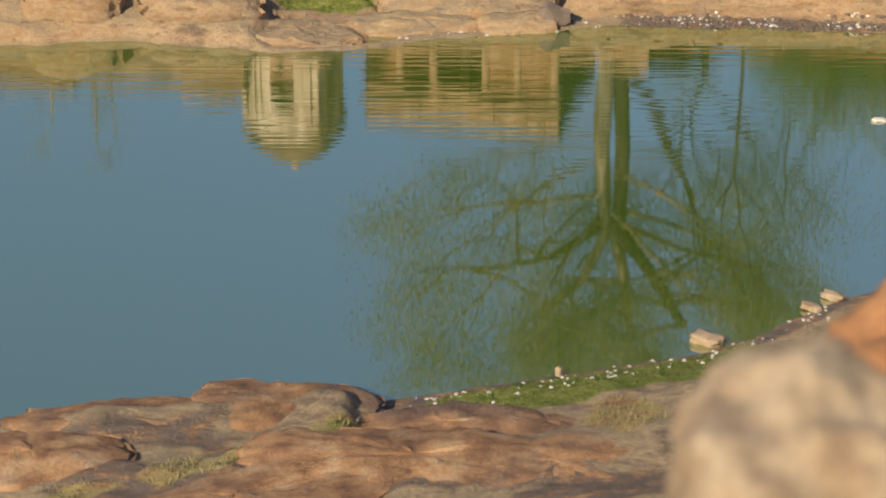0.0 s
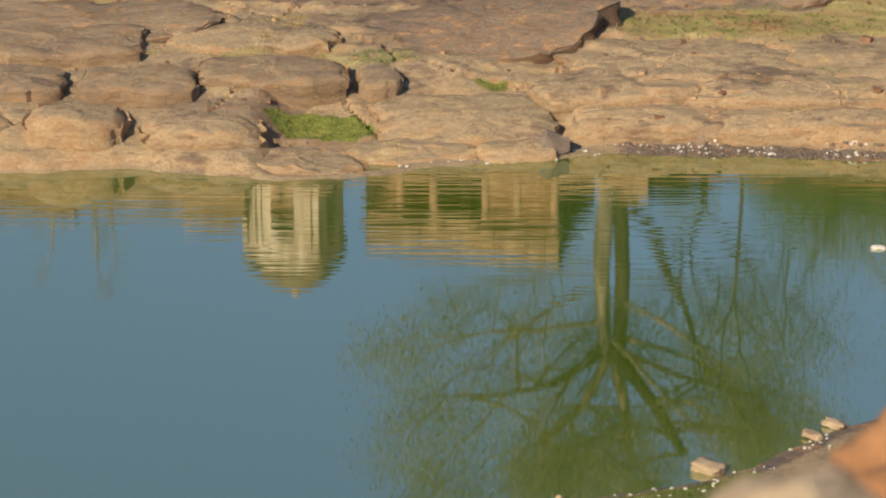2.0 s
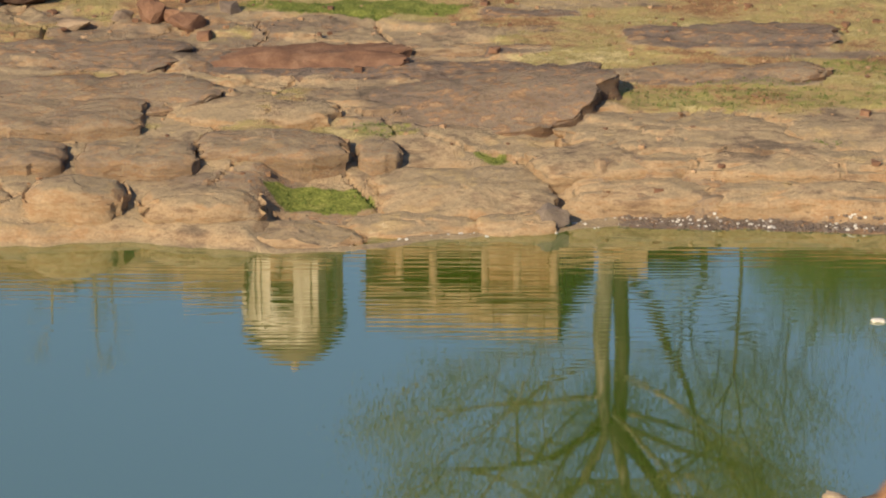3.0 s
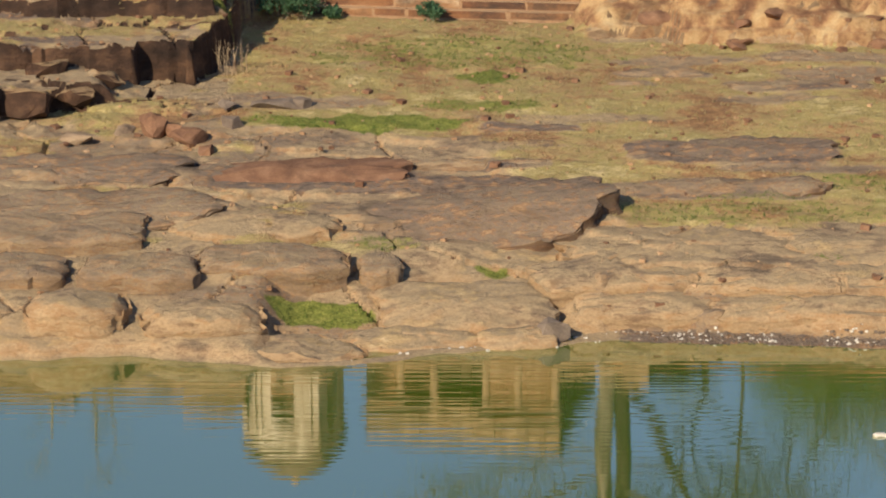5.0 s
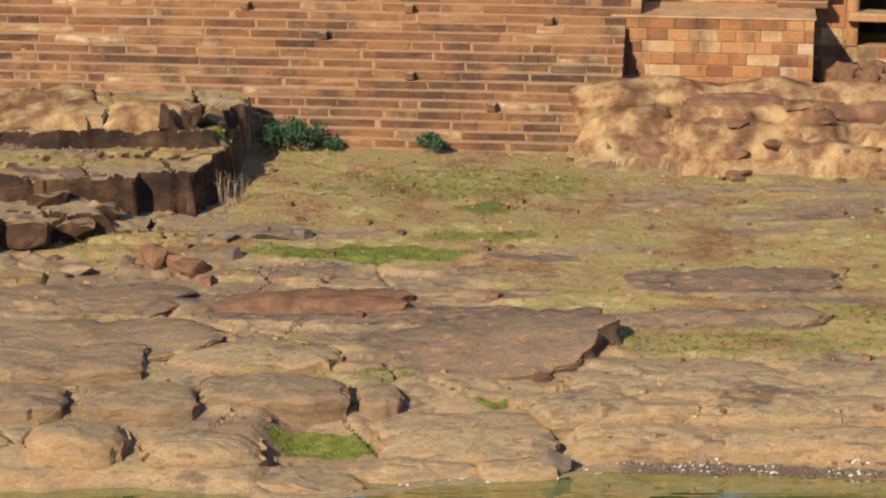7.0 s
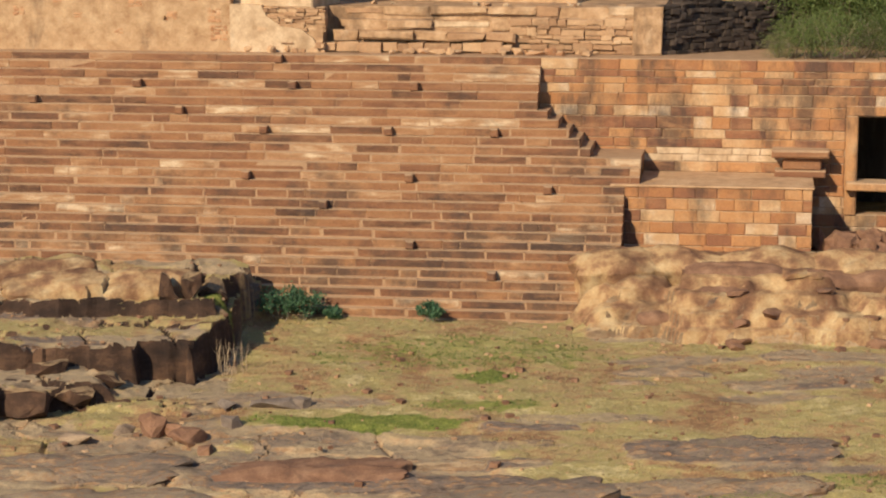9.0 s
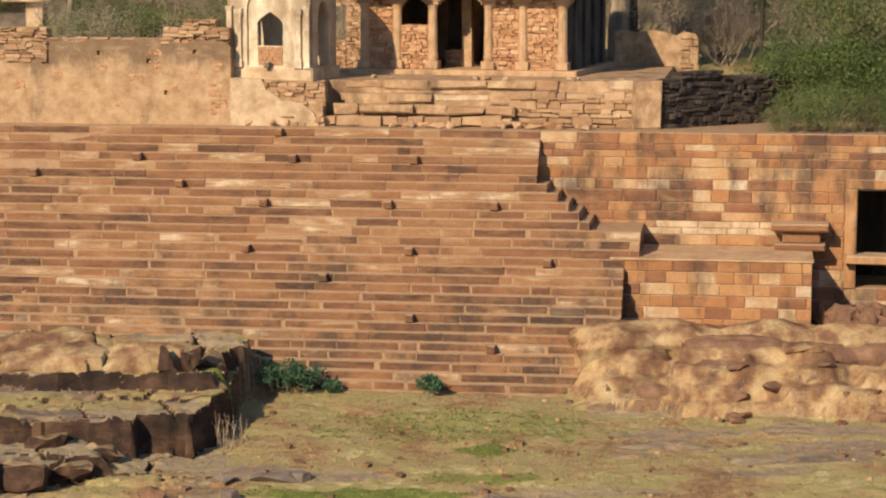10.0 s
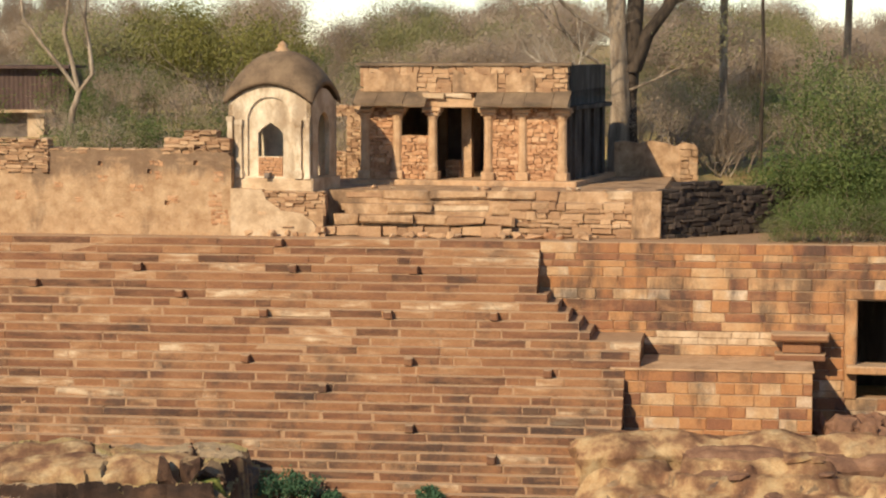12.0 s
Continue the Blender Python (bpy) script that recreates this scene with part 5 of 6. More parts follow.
def angular_rock(at, size, seed, material, label, turn=0, name="rock"):
    """A broken block: the hull of a few corners, its faces slightly roughened."""
    r = random.Random(seed)
    bm = bmesh.new()
    for _ in range(17):
        p = Vector((r.uniform(-1, 1), r.uniform(-1, 1), r.uniform(-1, 1))).normalized()
        m = max(abs(p.x), abs(p.y), abs(p.z)) ** 0.65
        lean = 0.35 * r.random() * p.z
        bm.verts.new(((p.x / m + lean) * size[0] * r.uniform(0.8, 1), p.y / m * size[1] * r.uniform(0.8, 1), p.z / m * size[2] * r.uniform(0.75, 1)))
    hull = bmesh.ops.convex_hull(bm, input=bm.verts)
    bmesh.ops.delete(bm, geom=[v for v in hull["geom_interior"] if isinstance(v, bmesh.types.BMVert)], context="VERTS")
    bmesh.ops.subdivide_edges(bm, edges=bm.edges, cuts=2, use_grid_fill=True)
    off = Vector((seed * 1.7, seed * 0.9, seed * 2.3))
    k = 0.2 * min(size)
    for v in bm.verts:
        v.co += Vector((noise.noise(v.co * 5 + off), noise.noise(v.co * 5 + off * 2), noise.noise(v.co * 5 - off))) * k
    ob = tagged(part(name, bm, material), label, "rock", "loose rocks of the shore")
    ob.matrix_basis = pose(*at, 0, 0, turn)
    return ob


TAN, GREY = "rounded weathered block of tan bedrock at the water", "dark grey-brown slab of bedrock lying in the grass"
# bank blocks: x, y, top, half length, half width, thickness, turn, tilt
for i, (x, y, z, hx, hy, th, turn, tilt) in enumerate((
        (-7.85, 45.75, 1.05, 1.12, 0.66, 1.3, 2, 5), (-5.2, 45.7, 0.86, 1.32, 0.66, 1.2, -3, 12), (-10.3, 45.85, 0.8, 1.15, 0.75, 1.1, 4, 6),
        (-3.1, 45.0, 0.24, 1.5, 0.65, 0.5, -6, 6), (-9.6, 47.5, 1.26, 1.35, 0.78, 0.8, 3, 6), (-6.7, 47.35, 1.3, 1.28, 0.72, 0.8, -4, 6),
        (-3.75, 47.9, 1.34, 1.7, 0.85, 0.75, -2, 5), (-1.4, 48.0, 1.16, 0.5, 0.6, 0.6, 10, 5), (-8.8, 49.4, 1.58, 2.1, 0.9, 0.5, 3, 5))):
    slab_rock((x, y, z), (hx, hy), th, 700 + i, turn, (tilt, 0), 0.5 if i > 3 else 0.35, 0.1, None, TAN, soft=2.3 if i < 4 else 1.6, dome=0.16 if i < 3 else 0.05)
for i, (x, y, z, hx, hy, th, turn, tilt) in enumerate((
        (-4.4, 50.0, 1.62, 1.9, 0.9, 0.4, -2, 4), (0.4, 46.7, 0.66, 2.0, 0.95, 0.8, 4, 12), (-0.6, 45.6, 0.3, 1.5, 0.5, 0.5, 6, 8), (4.4, 46.75, 0.66, 1.5, 0.5, 0.8, -3, 6),
        (7.8, 46.6, 0.7, 2.0, 0.5, 0.8, 1, 5), (12.0, 46.4, 0.72, 2.3, 0.6, 0.8, 2, 5), (3.9, 47.7, 1.1, 1.9, 0.75, 0.6, 2, 6), (7.7, 47.5, 1.12, 2.1, 0.7, 0.6, -2, 6))):
    slab_rock((x, y, z), (hx, hy), th, 730 + i, turn, (tilt, 0), 0.0, 0.1, None, TAN, soft=1.5, dome=0.06, droop=0.12)
for i, (x, y, z, hx, hy, th, turn, tilt) in enumerate((
        (11.9, 47.4, 1.16, 2.3, 0.75, 0.6, 2, 6), (5.4, 48.7, 1.36, 2.6, 0.85, 0.5, -1, 5), (10.4, 48.6, 1.4, 2.7, 0.8, 0.5, 2, 5), (1.6, 45.6, 0.3, 0.9, 0.4, 0.5, 6, 6))):
    slab_rock((x, y, z), (hx, hy), th, 760 + i, turn, (tilt, 0), 0.0, 0.1, None, TAN, soft=1.5, dome=0.06, droop=0.12)
angular_rock((2.35, 45.8, 0.18), (0.42, 0.3, 0.36), 773, DARK_STONE, "dark wet block of rock at the waterline", 25)
for i, (x, y, z, hx, hy, th, turn, ty, dk) in enumerate((
        (0.95, 50.4, 1.8, 2.95, 1.35, 0.9, 3, -6.5, 0.6), (6.6, 51.8, 1.86, 2.4, 0.55, 0.45, -1, -2, 0.55), (7.1, 54.0, 2.14, 2.6, 0.9, 0.55, 2, -2.5, 0.65),
        (2.2, 55.9, 2.2, 1.3, 0.32, 0.35, 0, -1, 0.7), (-3.7, 52.6, 2.02, 3.0, 1.0, 0.6, 2, -2.5, 0.7), (1.0, 53.4, 1.98, 1.7, 0.35, 0.4, 0, -1, 0.5),
        (-9.2, 52.9, 2.02, 3.0, 0.95, 0.5, -2, -1.5, 0.6), (-8.4, 50.5, 1.76, 3.2, 1.0, 0.45, 2, -1.5, 0.55), (-0.6, 51.9, 1.86, 2.9, 0.5, 0.4, 1, -1.5, 0.85))):
    slab_rock((x, y, z), (hx, hy), th, 780 + i, turn, (5, ty), dk, 0.6, ROCK_RED if i == 4 else None, "low red-brown hump of bedrock in the grass" if i == 4 else GREY, droop=(0.55, 0.2, 0.2, 0.1, 0.4, 0.2, 0.3, 0.3, 0.25)[i], dome=0.12 if i == 4 else 0.03)
for i, (x, y, z, hx, hy, th, turn, ty, dk) in enumerate((
        (9.6, 59.4, 2.53, 1.9, 0.6, 0.3, 0, 0, 0.5), (6.0, 60.8, 2.58, 1.3, 0.4, 0.3, 0, 0, 0.5), (11.0, 62.2, 2.68, 2.1, 0.55, 0.3, 0, 0, 0.5), (5.2, 59.6, 2.53, 0.8, 0.3, 0.3, 4, 0, 0.5))):
    slab_rock((x, y, z), (hx, hy), th, 800 + i, turn, (4, ty), dk, 0.4, None, GREY, droop=0.1, dome=0.05)
rng = random.Random(820)
for i, (x, y, z, hx, hy, th, turn, tl) in enumerate((
        (5.3, 67.3, 4.72, 1.45, 0.85, 1.1, 8, 13), (7.5, 67.3, 4.72, 1.6, 0.8, 1.2, -8, 13), (10.0, 67.2, 4.75, 1.7, 0.8, 1.1, 5, 12), (12.8, 66.9, 4.7, 1.6, 0.8, 1.2, -5, 12),
        (6.0, 66.2, 4.1, 0.95, 0.55, 1.0, 24, 20), (10.0, 65.2, 3.82, 1.2, 0.5, 1.2, -6, 8), (12.6, 65.0, 3.7, 1.3, 0.5, 1.2, 6, 8))):
    slab_rock((x, y, z + 0.08), (hx, hy), th, 820 + i, turn, (tl, rng.uniform(-6, 6)), 0, 0, OCHRE_ROCK, "ochre bedrock outcrop stained dark below the platform", "outcrop_rock", soft=1.6, dome=0.25)
for i, (x, y, z, hx, hy, th, turn, tl) in enumerate((
        (8.7, 66.3, 4.35, 1.5, 0.55, 0.6, -6, 16), (11.3, 66.1, 4.2, 1.7, 0.5, 0.6, 4, 14), (13.4, 66.1, 4.2, 1.3, 0.5, 0.6, -4, 14), (8.2, 65.2, 3.95, 0.85, 0.45, 1.3, 8, 10), (6.6, 65.1, 3.2, 0.9, 0.4, 0.7, 12, 16))):
    slab_rock((x, y, z + 0.16), (hx, hy), th, 834 + i, turn, (tl, rng.uniform(-5, 5)), 0, 0, ROCK_RED, "dark red-brown band of bedrock in the outcrop", "outcrop_rock", soft=1.2, dome=0.12)
for i in range(7):
    x, y = rng.uniform(6.5, 13.4), rng.uniform(64.6, 66.6)
    k = rng.uniform(0.14, 0.34)
    zz = float(terrain(np.array([x]), np.array([y]))[0][0])
    angular_rock((x, y, zz + 0.08), (k * 1.6, k, k * 0.55), 850 + i, rng.choice((OCHRE_ROCK, ROCK_RED, ROCK_RED)), "broken block of ochre and red bedrock", rng.uniform(-25, 25), "outcrop_rock")
# near bank
for i, (x, y, z, hx, hy, th, turn, dk) in enumerate((
        (-4.6, 28.0, 0.55, 1.3, 0.7, 0.5, 5, 0.1), (-2.3, 28.6, 0.55, 1.0, 0.7, 0.5, -8, 0.2), (-2.7, 25.2, 1.05, 1.8, 0.6, 0.4, 28, 0.6), (-0.4, 26.4, 0.98, 1.6, 0.7, 0.4, -5, 0.55),
        (1.5, 26.2, 0.98, 1.3, 0.6, 0.4, 4, 0.5), (0.0, 27.8, 0.62, 1.1, 0.6, 0.4, 8, 0.15), (1.5, 28.0, 0.52, 0.7, 0.4, 0.3, -6, 0.85), (-5.6, 26.6, 0.9, 0.9, 0.6, 0.4, 3, 0.5))):
    slab_rock((x, y, z - 0.13), (hx * 1.4, hy * 1.5), th, 900 + i, turn, (-4, 0), dk, 0.4, NEAR_ROCK, "low rounded hump of orange-brown bedrock on the near bank", soft=1.2, dome=0.1)
for i, (x, y, z, hx, hy, th, turn) in enumerate(((-8.7, 63.9, 4.72, 1.5, 0.75, 0.7, 4), (-11.2, 63.8, 4.72, 1.5, 0.8, 0.7, -5), (-12.0, 65.2, 4.85, 1.8, 0.6, 0.6, 3))):
    slab_rock((x, y, z), (hx, hy), th, 840 + i, turn, (7, -3), 0, 0.6, OCHRE_ROCK, "pale jagged slab on top of the cliff", droop=0.15, dome=0.12)
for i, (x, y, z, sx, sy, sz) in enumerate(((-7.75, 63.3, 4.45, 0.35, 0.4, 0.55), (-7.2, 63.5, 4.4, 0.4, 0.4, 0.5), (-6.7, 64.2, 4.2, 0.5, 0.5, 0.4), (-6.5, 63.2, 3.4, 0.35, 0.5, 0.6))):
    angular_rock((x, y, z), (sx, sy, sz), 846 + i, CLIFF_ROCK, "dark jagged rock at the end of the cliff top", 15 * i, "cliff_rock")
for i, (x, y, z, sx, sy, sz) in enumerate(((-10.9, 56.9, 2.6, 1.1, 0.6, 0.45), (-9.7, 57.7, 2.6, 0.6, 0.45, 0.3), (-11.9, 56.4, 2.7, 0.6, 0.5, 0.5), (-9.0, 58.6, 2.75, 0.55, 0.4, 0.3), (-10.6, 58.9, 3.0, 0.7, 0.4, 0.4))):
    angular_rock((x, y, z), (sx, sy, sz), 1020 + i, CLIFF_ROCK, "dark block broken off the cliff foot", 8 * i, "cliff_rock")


def boulder(name, at, size, seed, material, label, turn=0, blocky=0.5, detail=3):
    r = random.Random(seed)
    bm = bmesh.new()
    bmesh.ops.create_icosphere(bm, subdivisions=detail, radius=1.0)
    off = Vector((r.uniform(0, 50), r.uniform(0, 50), r.uniform(0, 50)))
    for v in bm.verts:
        p = v.co.normalized()
        m = max(abs(p.x), abs(p.y), abs(p.z))
        p = p * ((1 - blocky) + blocky / m)
        k = 1 + 0.3 * (noise.noise(p * 1.3 + off)) + 0.12 * noise.noise(p * 3.1 + off) + 0.05 * noise.noise(p * 8 + off)
        v.co = Vector((p.x * size[0], p.y * size[1], p.z * size[2])) * k
    ob = tagged(part(name, bm, material, None, "", True), label, "rock")
    ob.matrix_basis = pose(*at, 0, 0, turn)
    return ob


boulder("boulder", (1.05, 5.5, 12.8), (0.44, 0.4, 0.46), 1, PALE_ROCK, "pale weathered boulder with rusty stains", 10, 0.35, 5)
boulder("boulder", (2.15, 8.2, 11.05), (0.7, 0.7, 1.0), 2, ORANGE_ROCK, "orange sandstone boulder on the slope", 30, 0.4, 5)
for px, py, s, seed, mt in ((-7.35, 55.7, (0.42, 0.35, 0.42), 3, ROCK_RED), (-5.4, 56.0, (0.36, 0.25, 0.22), 4, DARK_STONE), (-4.3, 57.4, (0.8, 0.3, 0.16), 5, DARK_STONE), (-3.7, 57.5, (0.3, 0.25, 0.2), 11, DARK_STONE),
                            (-6.4, 55.1, (0.5, 0.35, 0.28), 6, ROCK_RED), (-5.9, 54.5, (0.3, 0.25, 0.18), 7, ROCK_RED), (-5.6, 57.4, (0.4, 0.25, 0.14), 8, DARK_STONE),
                            (-6.8, 55.6, (0.3, 0.25, 0.25), 9, ROCK_RED), (-9.3, 55.4, (0.5, 0.3, 0.14), 10, ROCK_TAN), (-8.1, 55.9, (0.55, 0.25, 0.12), 12, ROCK_TAN)):
    angular_rock((px, py, float(terrain(np.array([px]), np.array([py]))[0][0]) + s[2] * 0.45), s, seed, mt, "dark red angular rock lying on the shore", seed * 37)

rng = random.Random(400)
for i in range(8):
    px = 6.4 + rng.uniform(0, 6.8)
    py = 64.5 - 0.1 * px + rng.uniform(-0.35, 0.6)
    s = (rng.uniform(0.12, 0.5), rng.uniform(0.12, 0.3), rng.uniform(0.08, 0.2))
    angular_rock((px, py, float(terrain(np.array([px]), np.array([py]))[0][0]) + s[2] * 0.4), s, 410 + i, ROCK_RED, "dark red block fallen below the outcrop", i * 53)
for i in range(9):
    px = 11.6 + rng.uniform(0, 2.4)
    py = 67.2 + rng.uniform(0, 3.2)
    s = (rng.uniform(0.4, 0.8), rng.uniform(0.3, 0.6), rng.uniform(0.3, 0.6))
    angular_rock((px, py, float(terrain(np.array([px]), np.array([py]))[0][0]) + s[2] * 0.4), s, 440 + i, ROCK_RED, "dark red block lying beside the platform", i * 71)


for i in range(20):
    m = ghat_pose(rng.uniform(-6.8, 6.0), rng.uniform(0.75, 1.25), TOP_Z + 0.08).translation
    s = (rng.uniform(0.12, 0.4), rng.uniform(0.1, 0.22), rng.uniform(0.07, 0.2))
    angular_rock(tuple(m), s, 470 + i, rng.choice((RUBBLE, COLUMN_STONE, ORANGE_RUBBLE, STEP_STONE_JOINED)), "fallen building stone below the platform", i * 43, "fallen_stone")
for i in range(12):
    m = ghat_pose(rng.uniform(-3.0, 6.5), rng.uniform(2.2, 3.2), UP_Z + 0.04).translation
    s = (rng.uniform(0.06, 0.18), rng.uniform(0.06, 0.12), rng.uniform(0.04, 0.1))
    angular_rock(tuple(m), s, 500 + i, rng.choice((RUBBLE, PALE_PLASTER)), "small stone fallen in front of the pavilion", i * 31, "fallen_stone")

# ---- pebbles, litter and grass ----
def ground_at(x, y):
    return terrain(np.asarray(x, float), np.asarray(y, float))


def scatter_stones(name, xs, ys, sizes, material, label, seed):
    """Many small angular stones in one mesh."""
    r = np.random.RandomState(seed)
    z = ground_at(xs, ys)[0]
    cube = np.array([(-1, -1, -1), (1, -1, -1), (1, 1, -1), (-1, 1, -1), (-1, -1, 1), (1, -1, 1), (1, 1, 1), (-1, 1, 1)], float) * 0.5
    co = cube[None] * (1 + r.uniform(-0.35, 0.35, (len(xs), 8, 3)))
    a = r.uniform(0, 6.28, len(xs))
    c, s = np.cos(a)[:, None], np.sin(a)[:, None]
    co = np.stack([co[..., 0] * c - co[..., 1] * s, co[..., 0] * s + co[..., 1] * c, co[..., 2] * 0.6], -1) * sizes[:, None, None]
    co += np.stack([xs, ys, z + sizes * 0.15], -1)[:, None]
    quads = np.array([(3, 2, 1, 0), (4, 5, 6, 7), (0, 1, 5, 4), (1, 2, 6, 5), (2, 3, 7, 6), (3, 0, 4, 7)])
    me = bpy.data.meshes.new(name)
    me.from_pydata(co.reshape(-1, 3).tolist(), [], (quads[None] + 8 * np.arange(len(xs))[:, None, None]).reshape(-1, 4).tolist())
    me.materials.append(material)
    return tagged(new(name, me), label, "stones", kind="stuff")


def scatter_grass(name, xs, ys, high, material, label, seed, blades=6):
    """Tufts of thin upright blades in one mesh."""
    r = np.random.RandomState(seed)
    z = ground_at(xs, ys)[0]
    k = len(xs)
    bx = np.repeat(xs, blades) + r.normal(0, 0.035, k * blades)
    by = np.repeat(ys, blades) + r.normal(0, 0.035, k * blades)
    h = np.repeat(high, blades) * r.uniform(0.6, 1.2, k * blades)
    z0 = np.repeat(z, blades) - 0.02
    a = r.uniform(0, 3.14, k * blades)
    w = 0.011
    lx, ly = r.normal(0, 0.35, k * blades) * h, r.normal(0, 0.35, k * blades) * h
    co = np.stack([np.stack([bx - w * np.cos(a), by - w * np.sin(a), z0], -1), np.stack([bx + w * np.cos(a), by + w * np.sin(a), z0], -1), np.stack([bx + lx, by + ly, z0 + h], -1)], 1)
    me = bpy.data.meshes.new(name)
    me.from_pydata(co.reshape(-1, 3).tolist(), [], np.arange(3 * k * blades).reshape(-1, 3).tolist())
    me.materials.append(material)
    return tagged(new(name, me), label, "grass", kind="stuff")


R = np.random.RandomState(5)
xs, ys = R.uniform(-13, 14, 9000), R.uniform(45.8, 67, 9000)
zz, turf, dark, soil, _ = ground_at(xs, ys)
v = xs * ST + (ys - TOP_Y) * CT
ok = (v < -STEPS * TREAD - 0.2) & (zz > 0.1)
dry = ok & (soil > 0.45) & (turf < 0.6)
scatter_grass("dry_grass", xs[dry], ys[dry], R.uniform(0.04, 0.13, dry.sum()), STRAW, "short dry yellow grass on the shore", 1)
xs2, ys2 = R.uniform(-13, 14, 26000), R.uniform(45.8, 67, 26000)
zz, turf, dark, soil, _ = ground_at(xs2, ys2)
wet = (turf > 0.4) & (zz > 0.02) & (xs2 * ST + (ys2 - TOP_Y) * CT < -STEPS * TREAD - 0.2)
scatter_grass("green_grass", xs2[wet], ys2[wet], R.uniform(0.03, 0.09, wet.sum()), TURF, "short green grass in damp hollows", 2)
stony = ok & (R.uniform(0, 1, 9000) < 0.16)
scatter_stones("pebbles", xs[stony], ys[stony], 0.025 + 0.1 * R.uniform(0, 1, stony.sum()) ** 3, RUBBLE, "loose pale pebbles scattered over the shore", 3)
flaky = ok & (R.uniform(0, 1, 9000) < 0.022)
scatter_stones("rock_chips", xs[flaky] + 0.1, ys[flaky], 0.06 + 0.16 * R.uniform(0, 1, flaky.sum()) ** 2, ROCK_RED, "dark red rock chips lying on the shore", 4)
xs, ys = R.uniform(-6.2, 6.5, 5200), R.uniform(24, 31.5, 5200)
zz, turf, dark, soil, _ = ground_at(xs, ys)
m1, m2 = (turf > 0.5) & (zz > 0.03), (soil > 0.55) & (turf < 0.7) & (zz > 0.03)
scatter_grass("green_grass", xs[m1], ys[m1], R.uniform(0.03, 0.07, m1.sum()), TURF, "short green grass along the near bank", 6, 9)
scatter_grass("dry_grass", xs[m2], ys[m2], R.uniform(0.04, 0.12, m2.sum()), STRAW, "dry yellow grass in the cracks of the near bank", 7, 8)
xs = R.uniform(-1.2, 6.2, 150)
ys = near_shore(xs) - R.uniform(-0.05, 0.6, 150)
scatter_stones("shore_litter", xs, ys, 0.012 + 0.04 * R.uniform(0, 1, 150) ** 2, WHITE_BIT, "white shells and litter along the near waterline", 8)
xs = np.concatenate([R.uniform(3.9, 7.2, 110), R.uniform(8.2, 10.0, 60), R.uniform(-2.0, 3.9, 50)])
ys = shoreline(xs) + R.uniform(0.08, 0.5, len(xs))
scatter_stones("shore_litter", xs, ys, 0.02 + 0.05 * R.uniform(0, 1, len(xs)) ** 3, WHITE_BIT, "white shells and litter on the dark mud", 9)
xs = R.uniform(3.8, 10.5, 500)
scatter_stones("mud_stones", xs, shoreline(xs) + R.uniform(0.0, 0.5, 500), 0.03 + 0.06 * R.uniform(0, 1, 500) ** 2, DARK_STONE, "dark wet stones on the mud strip", 10)
for x, y, s, sd in ((4.1, 31.2, (0.26, 0.16, 0.09), 501), (5.9, 32.3, (0.17, 0.1, 0.05), 502), (6.3, 32.7, (0.2, 0.1, 0.06), 503), (1.75, 30.1, (0.05, 0.05, 0.1), 504)):
    boulder("stone", (x, y, 0.06), s, sd, PALE_ROCK, "pale stone at the near waterline", sd, 0.6)
boulder("floating_litter", (8.4, 40.4, 0.02), (0.15, 0.08, 0.04), 505, WHITE_BIT, "white scrap floating on the pond", 0, 0.3)

# pale dead stalks below the cliff
st = tagged(empty("dead_stalks", pose(-5.75, 60.9, float(ground_at([-5.75], [60.9])[0][0]))), "clump of pale dead upright stalks", "plant")
r = random.Random(9)
for i in range(12):
    bm = bmesh.new()
    x, y = r.uniform(-0.5, 0.45), r.uniform(-0.25, 0.25)
    tips = []
    grow(bm, Vector((x, y, -0.05)), Vector((r.uniform(-0.1, 0.1), 0, 1)), r.uniform(0.4, 0.65), 0.016, 1, r, tips, 0.12)
    part("stalk", bm, PALE_ROCK, st)

# ---- dressed blocks, last ----
def piece_meshes(name, count, material, seed, bevel, jitter):
    """Blocks of unit length, depth and height, sharing their meshes between pieces."""
    r = random.Random(seed)
    out = []
    for i in range(count):
        bm = bmesh.new()
        stone_block(bm, 0, 0, 0, 1, 1, 1, bevel, jitter, r)
        me = bpy.data.meshes.new(name)
        bm.to_mesh(me)
        bm.free()
        me.materials.append(material)
        out.append(me)
    return out


rng = random.Random(77)
STEP_SET = piece_meshes("step_block", 10, STEP_STONE, 1, 0.05, 0.012)
joined = bmesh.new()
count = 0
for k in reversed(range(STEPS)):
    x, end = -17.0 + rng.uniform(0, 1), stair_end(k)
    while x < end:
        w = min(rng.choice((0.5, 0.9, 1.2, 1.6, 2.1, 2.8)) * rng.uniform(0.8, 1.2), end - x)
        if end - x - w < 0.25:
            w = end - x
        y0, z1 = -k * TREAD + rng.uniform(-0.018, 0.012), TOP_Z - k * RISE + rng.uniform(-0.008, 0.008)
        z0, depth = z1 - RISE + rng.uniform(0.015, 0.035), 0.4
        if count < 300 and -15.0 < x:
            ob = new("step_block", rng.choice(STEP_SET))
            ob.parent = ghat
            ob.location, ob.scale = (x + 0.004, y0, z0), (w - 0.008, depth, z1 - z0)
            count += 1
        else:
            stone_block(joined, x + 0.004, y0, z0, x + w - 0.004, y0 + depth, z1, 0.014, 0.006, rng)
        x += w
tagged(part("upper_blocks", joined, STEP_STONE_JOINED, ghat), kind="stuff")

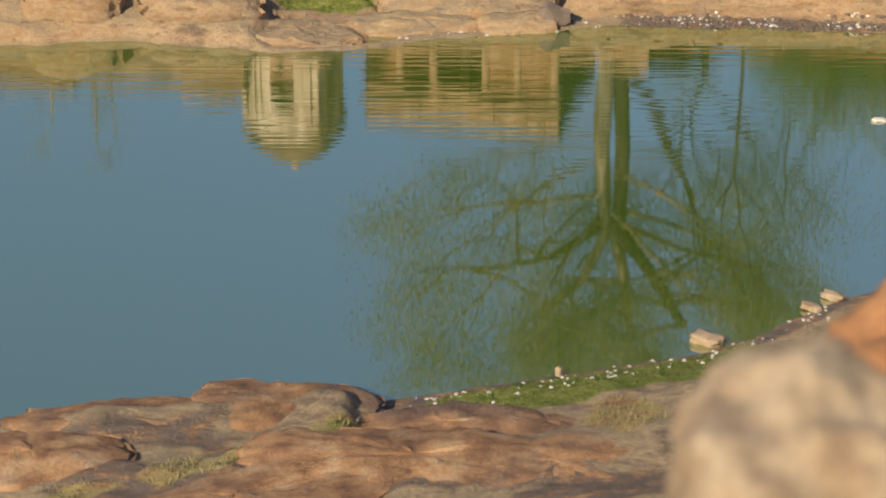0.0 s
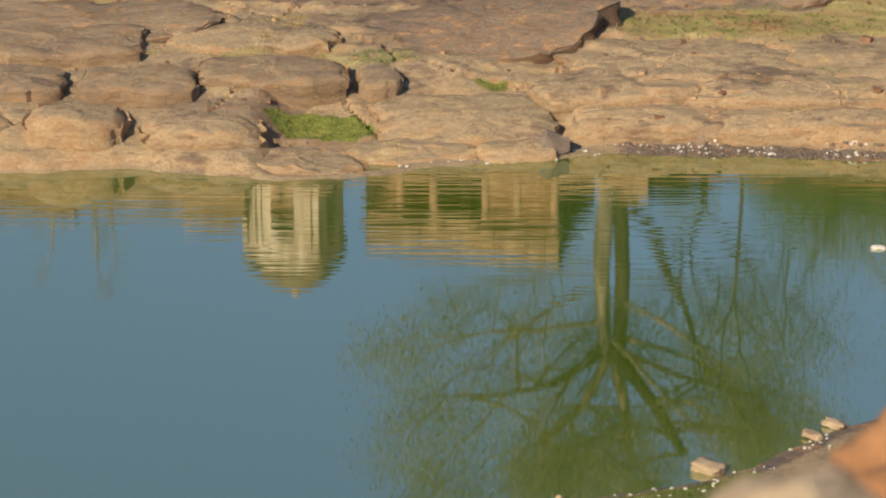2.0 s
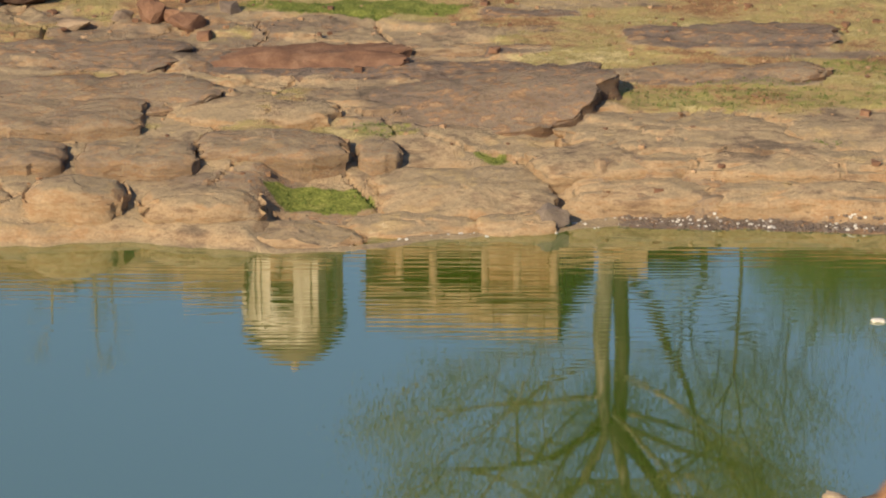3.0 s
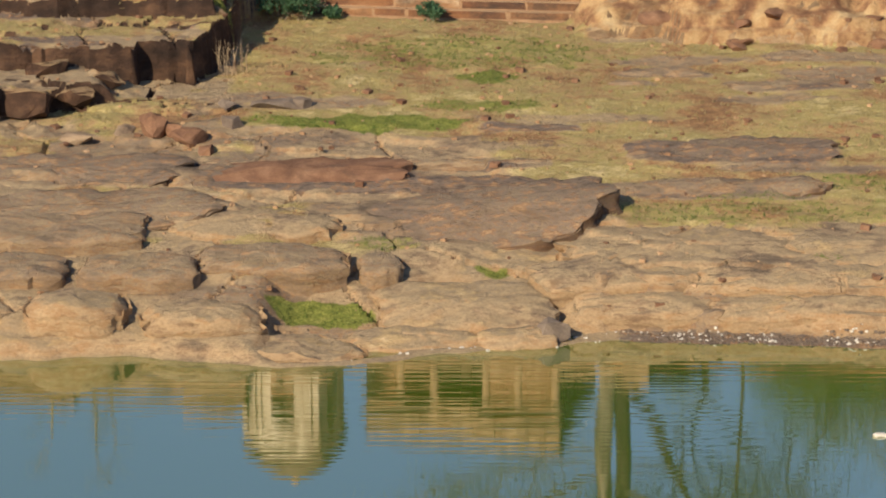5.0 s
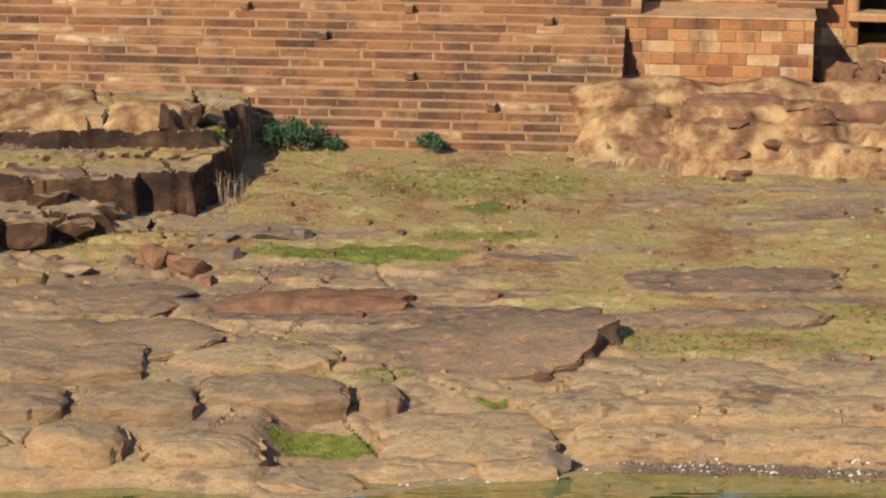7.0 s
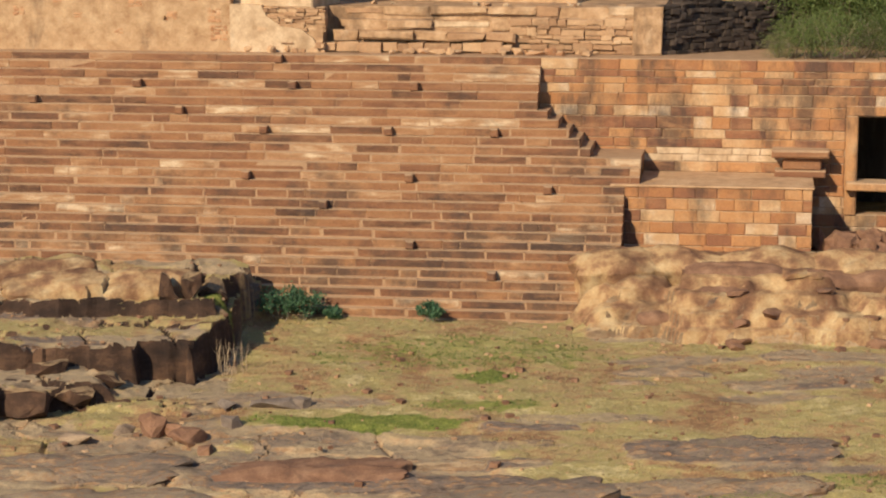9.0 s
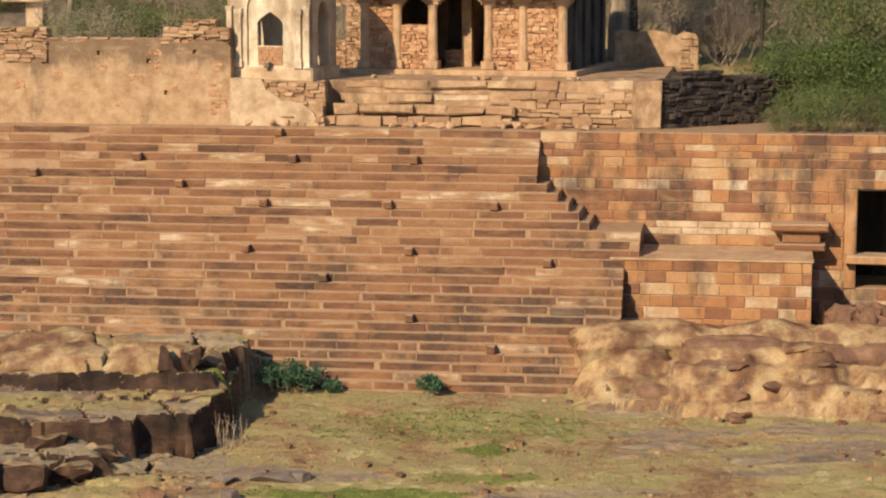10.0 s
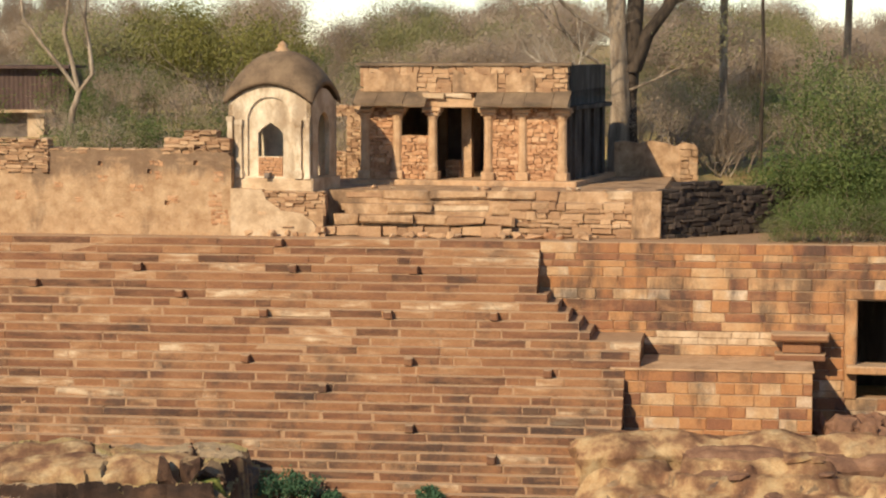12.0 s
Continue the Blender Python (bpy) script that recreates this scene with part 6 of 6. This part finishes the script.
# stones that jut out of the steps
for u, k in ((-13.3, 4.6), (-9.9, 2.7), (-8.3, 6), (-5.3, 0.1), (-4.7, 3), (-0.7, 3.1), (-5.4, 8), (-1.35, 8.1), (2.05, 8.2), (-5.75, 13.4), (-0.5, 12.6), (-3.1, 15.9), (3.9, 13.9), (-0.22, 20.3), (2.4, 23.4)):
    kk = round(k)
    bm = bmesh.new()
    stone_block(bm, u - 0.26, -kk * TREAD - 0.3, TOP_Z - (kk + 1) * RISE + 0.02, u, -kk * TREAD + 0.1, TOP_Z - kk * RISE, 0.03, 0.015, rng)
    part("projecting_stone", bm, STEP_STONE_JOINED, ghat)

WALL_SET = piece_meshes("wall_block", 10, WALL_STONE, 2, 0.05, 0.02)
PALE_SET = piece_meshes("wall_block", 4, PALE_PLASTER, 3, 0.05, 0.02)
z = 4.2
row = 0
while z < TOP_Z - 0.1:
    h = min(rng.choice((0.22, 0.3, 0.34, 0.4)), TOP_Z - z)
    if TOP_Z - z - h < 0.15:
        h = TOP_Z - z
    x = 2.8 - rng.uniform(0, 0.4)
    while x < 17:
        w = rng.uniform(0.5, 1.5)
        x1 = x + w
        if 5.2 < z + h / 2 < 8.7 and x1 > 12.95 and x < 15.2:
            x1 = 12.96 if x < 12.7 else x1
            if x >= 12.7:
                x = max(x1, 15.2)
                continue
        pale = PLAT_Z + 0.25 < z + h / 2 < PLAT_Z + 0.85 and 6.0 < x < 10.9
        ob = new("wall_block", rng.choice(PALE_SET if pale else WALL_SET))
        ob.parent = wall_e
        ob.location, ob.scale = (x + 0.006, rng.uniform(-0.012, 0.012), z + 0.006), (x1 - x - 0.012, 0.3, h - 0.012)
        x = x1
    z += h
for zz in np.arange(3.17, PLAT_Z - 0.05, 0.37):
    x = 5.72
    while x < 11.9:
        w = min(rng.uniform(0.5, 1.1), 11.9 - x)
        ob = new("wall_block", rng.choice(WALL_SET))
        ob.parent = platform
        ob.location, ob.scale = (x + 0.006, -3.3 + rng.uniform(-0.012, 0.012), zz), (w - 0.012, 0.3, 0.355)
        x += w
bm = bmesh.new()
stone_block(bm, 5.7, -3.35, PLAT_Z - 0.04, 11.95, 0.05, PLAT_Z + 0.02, 0.02)
part("paving", bm, COLUMN_STONE, platform)
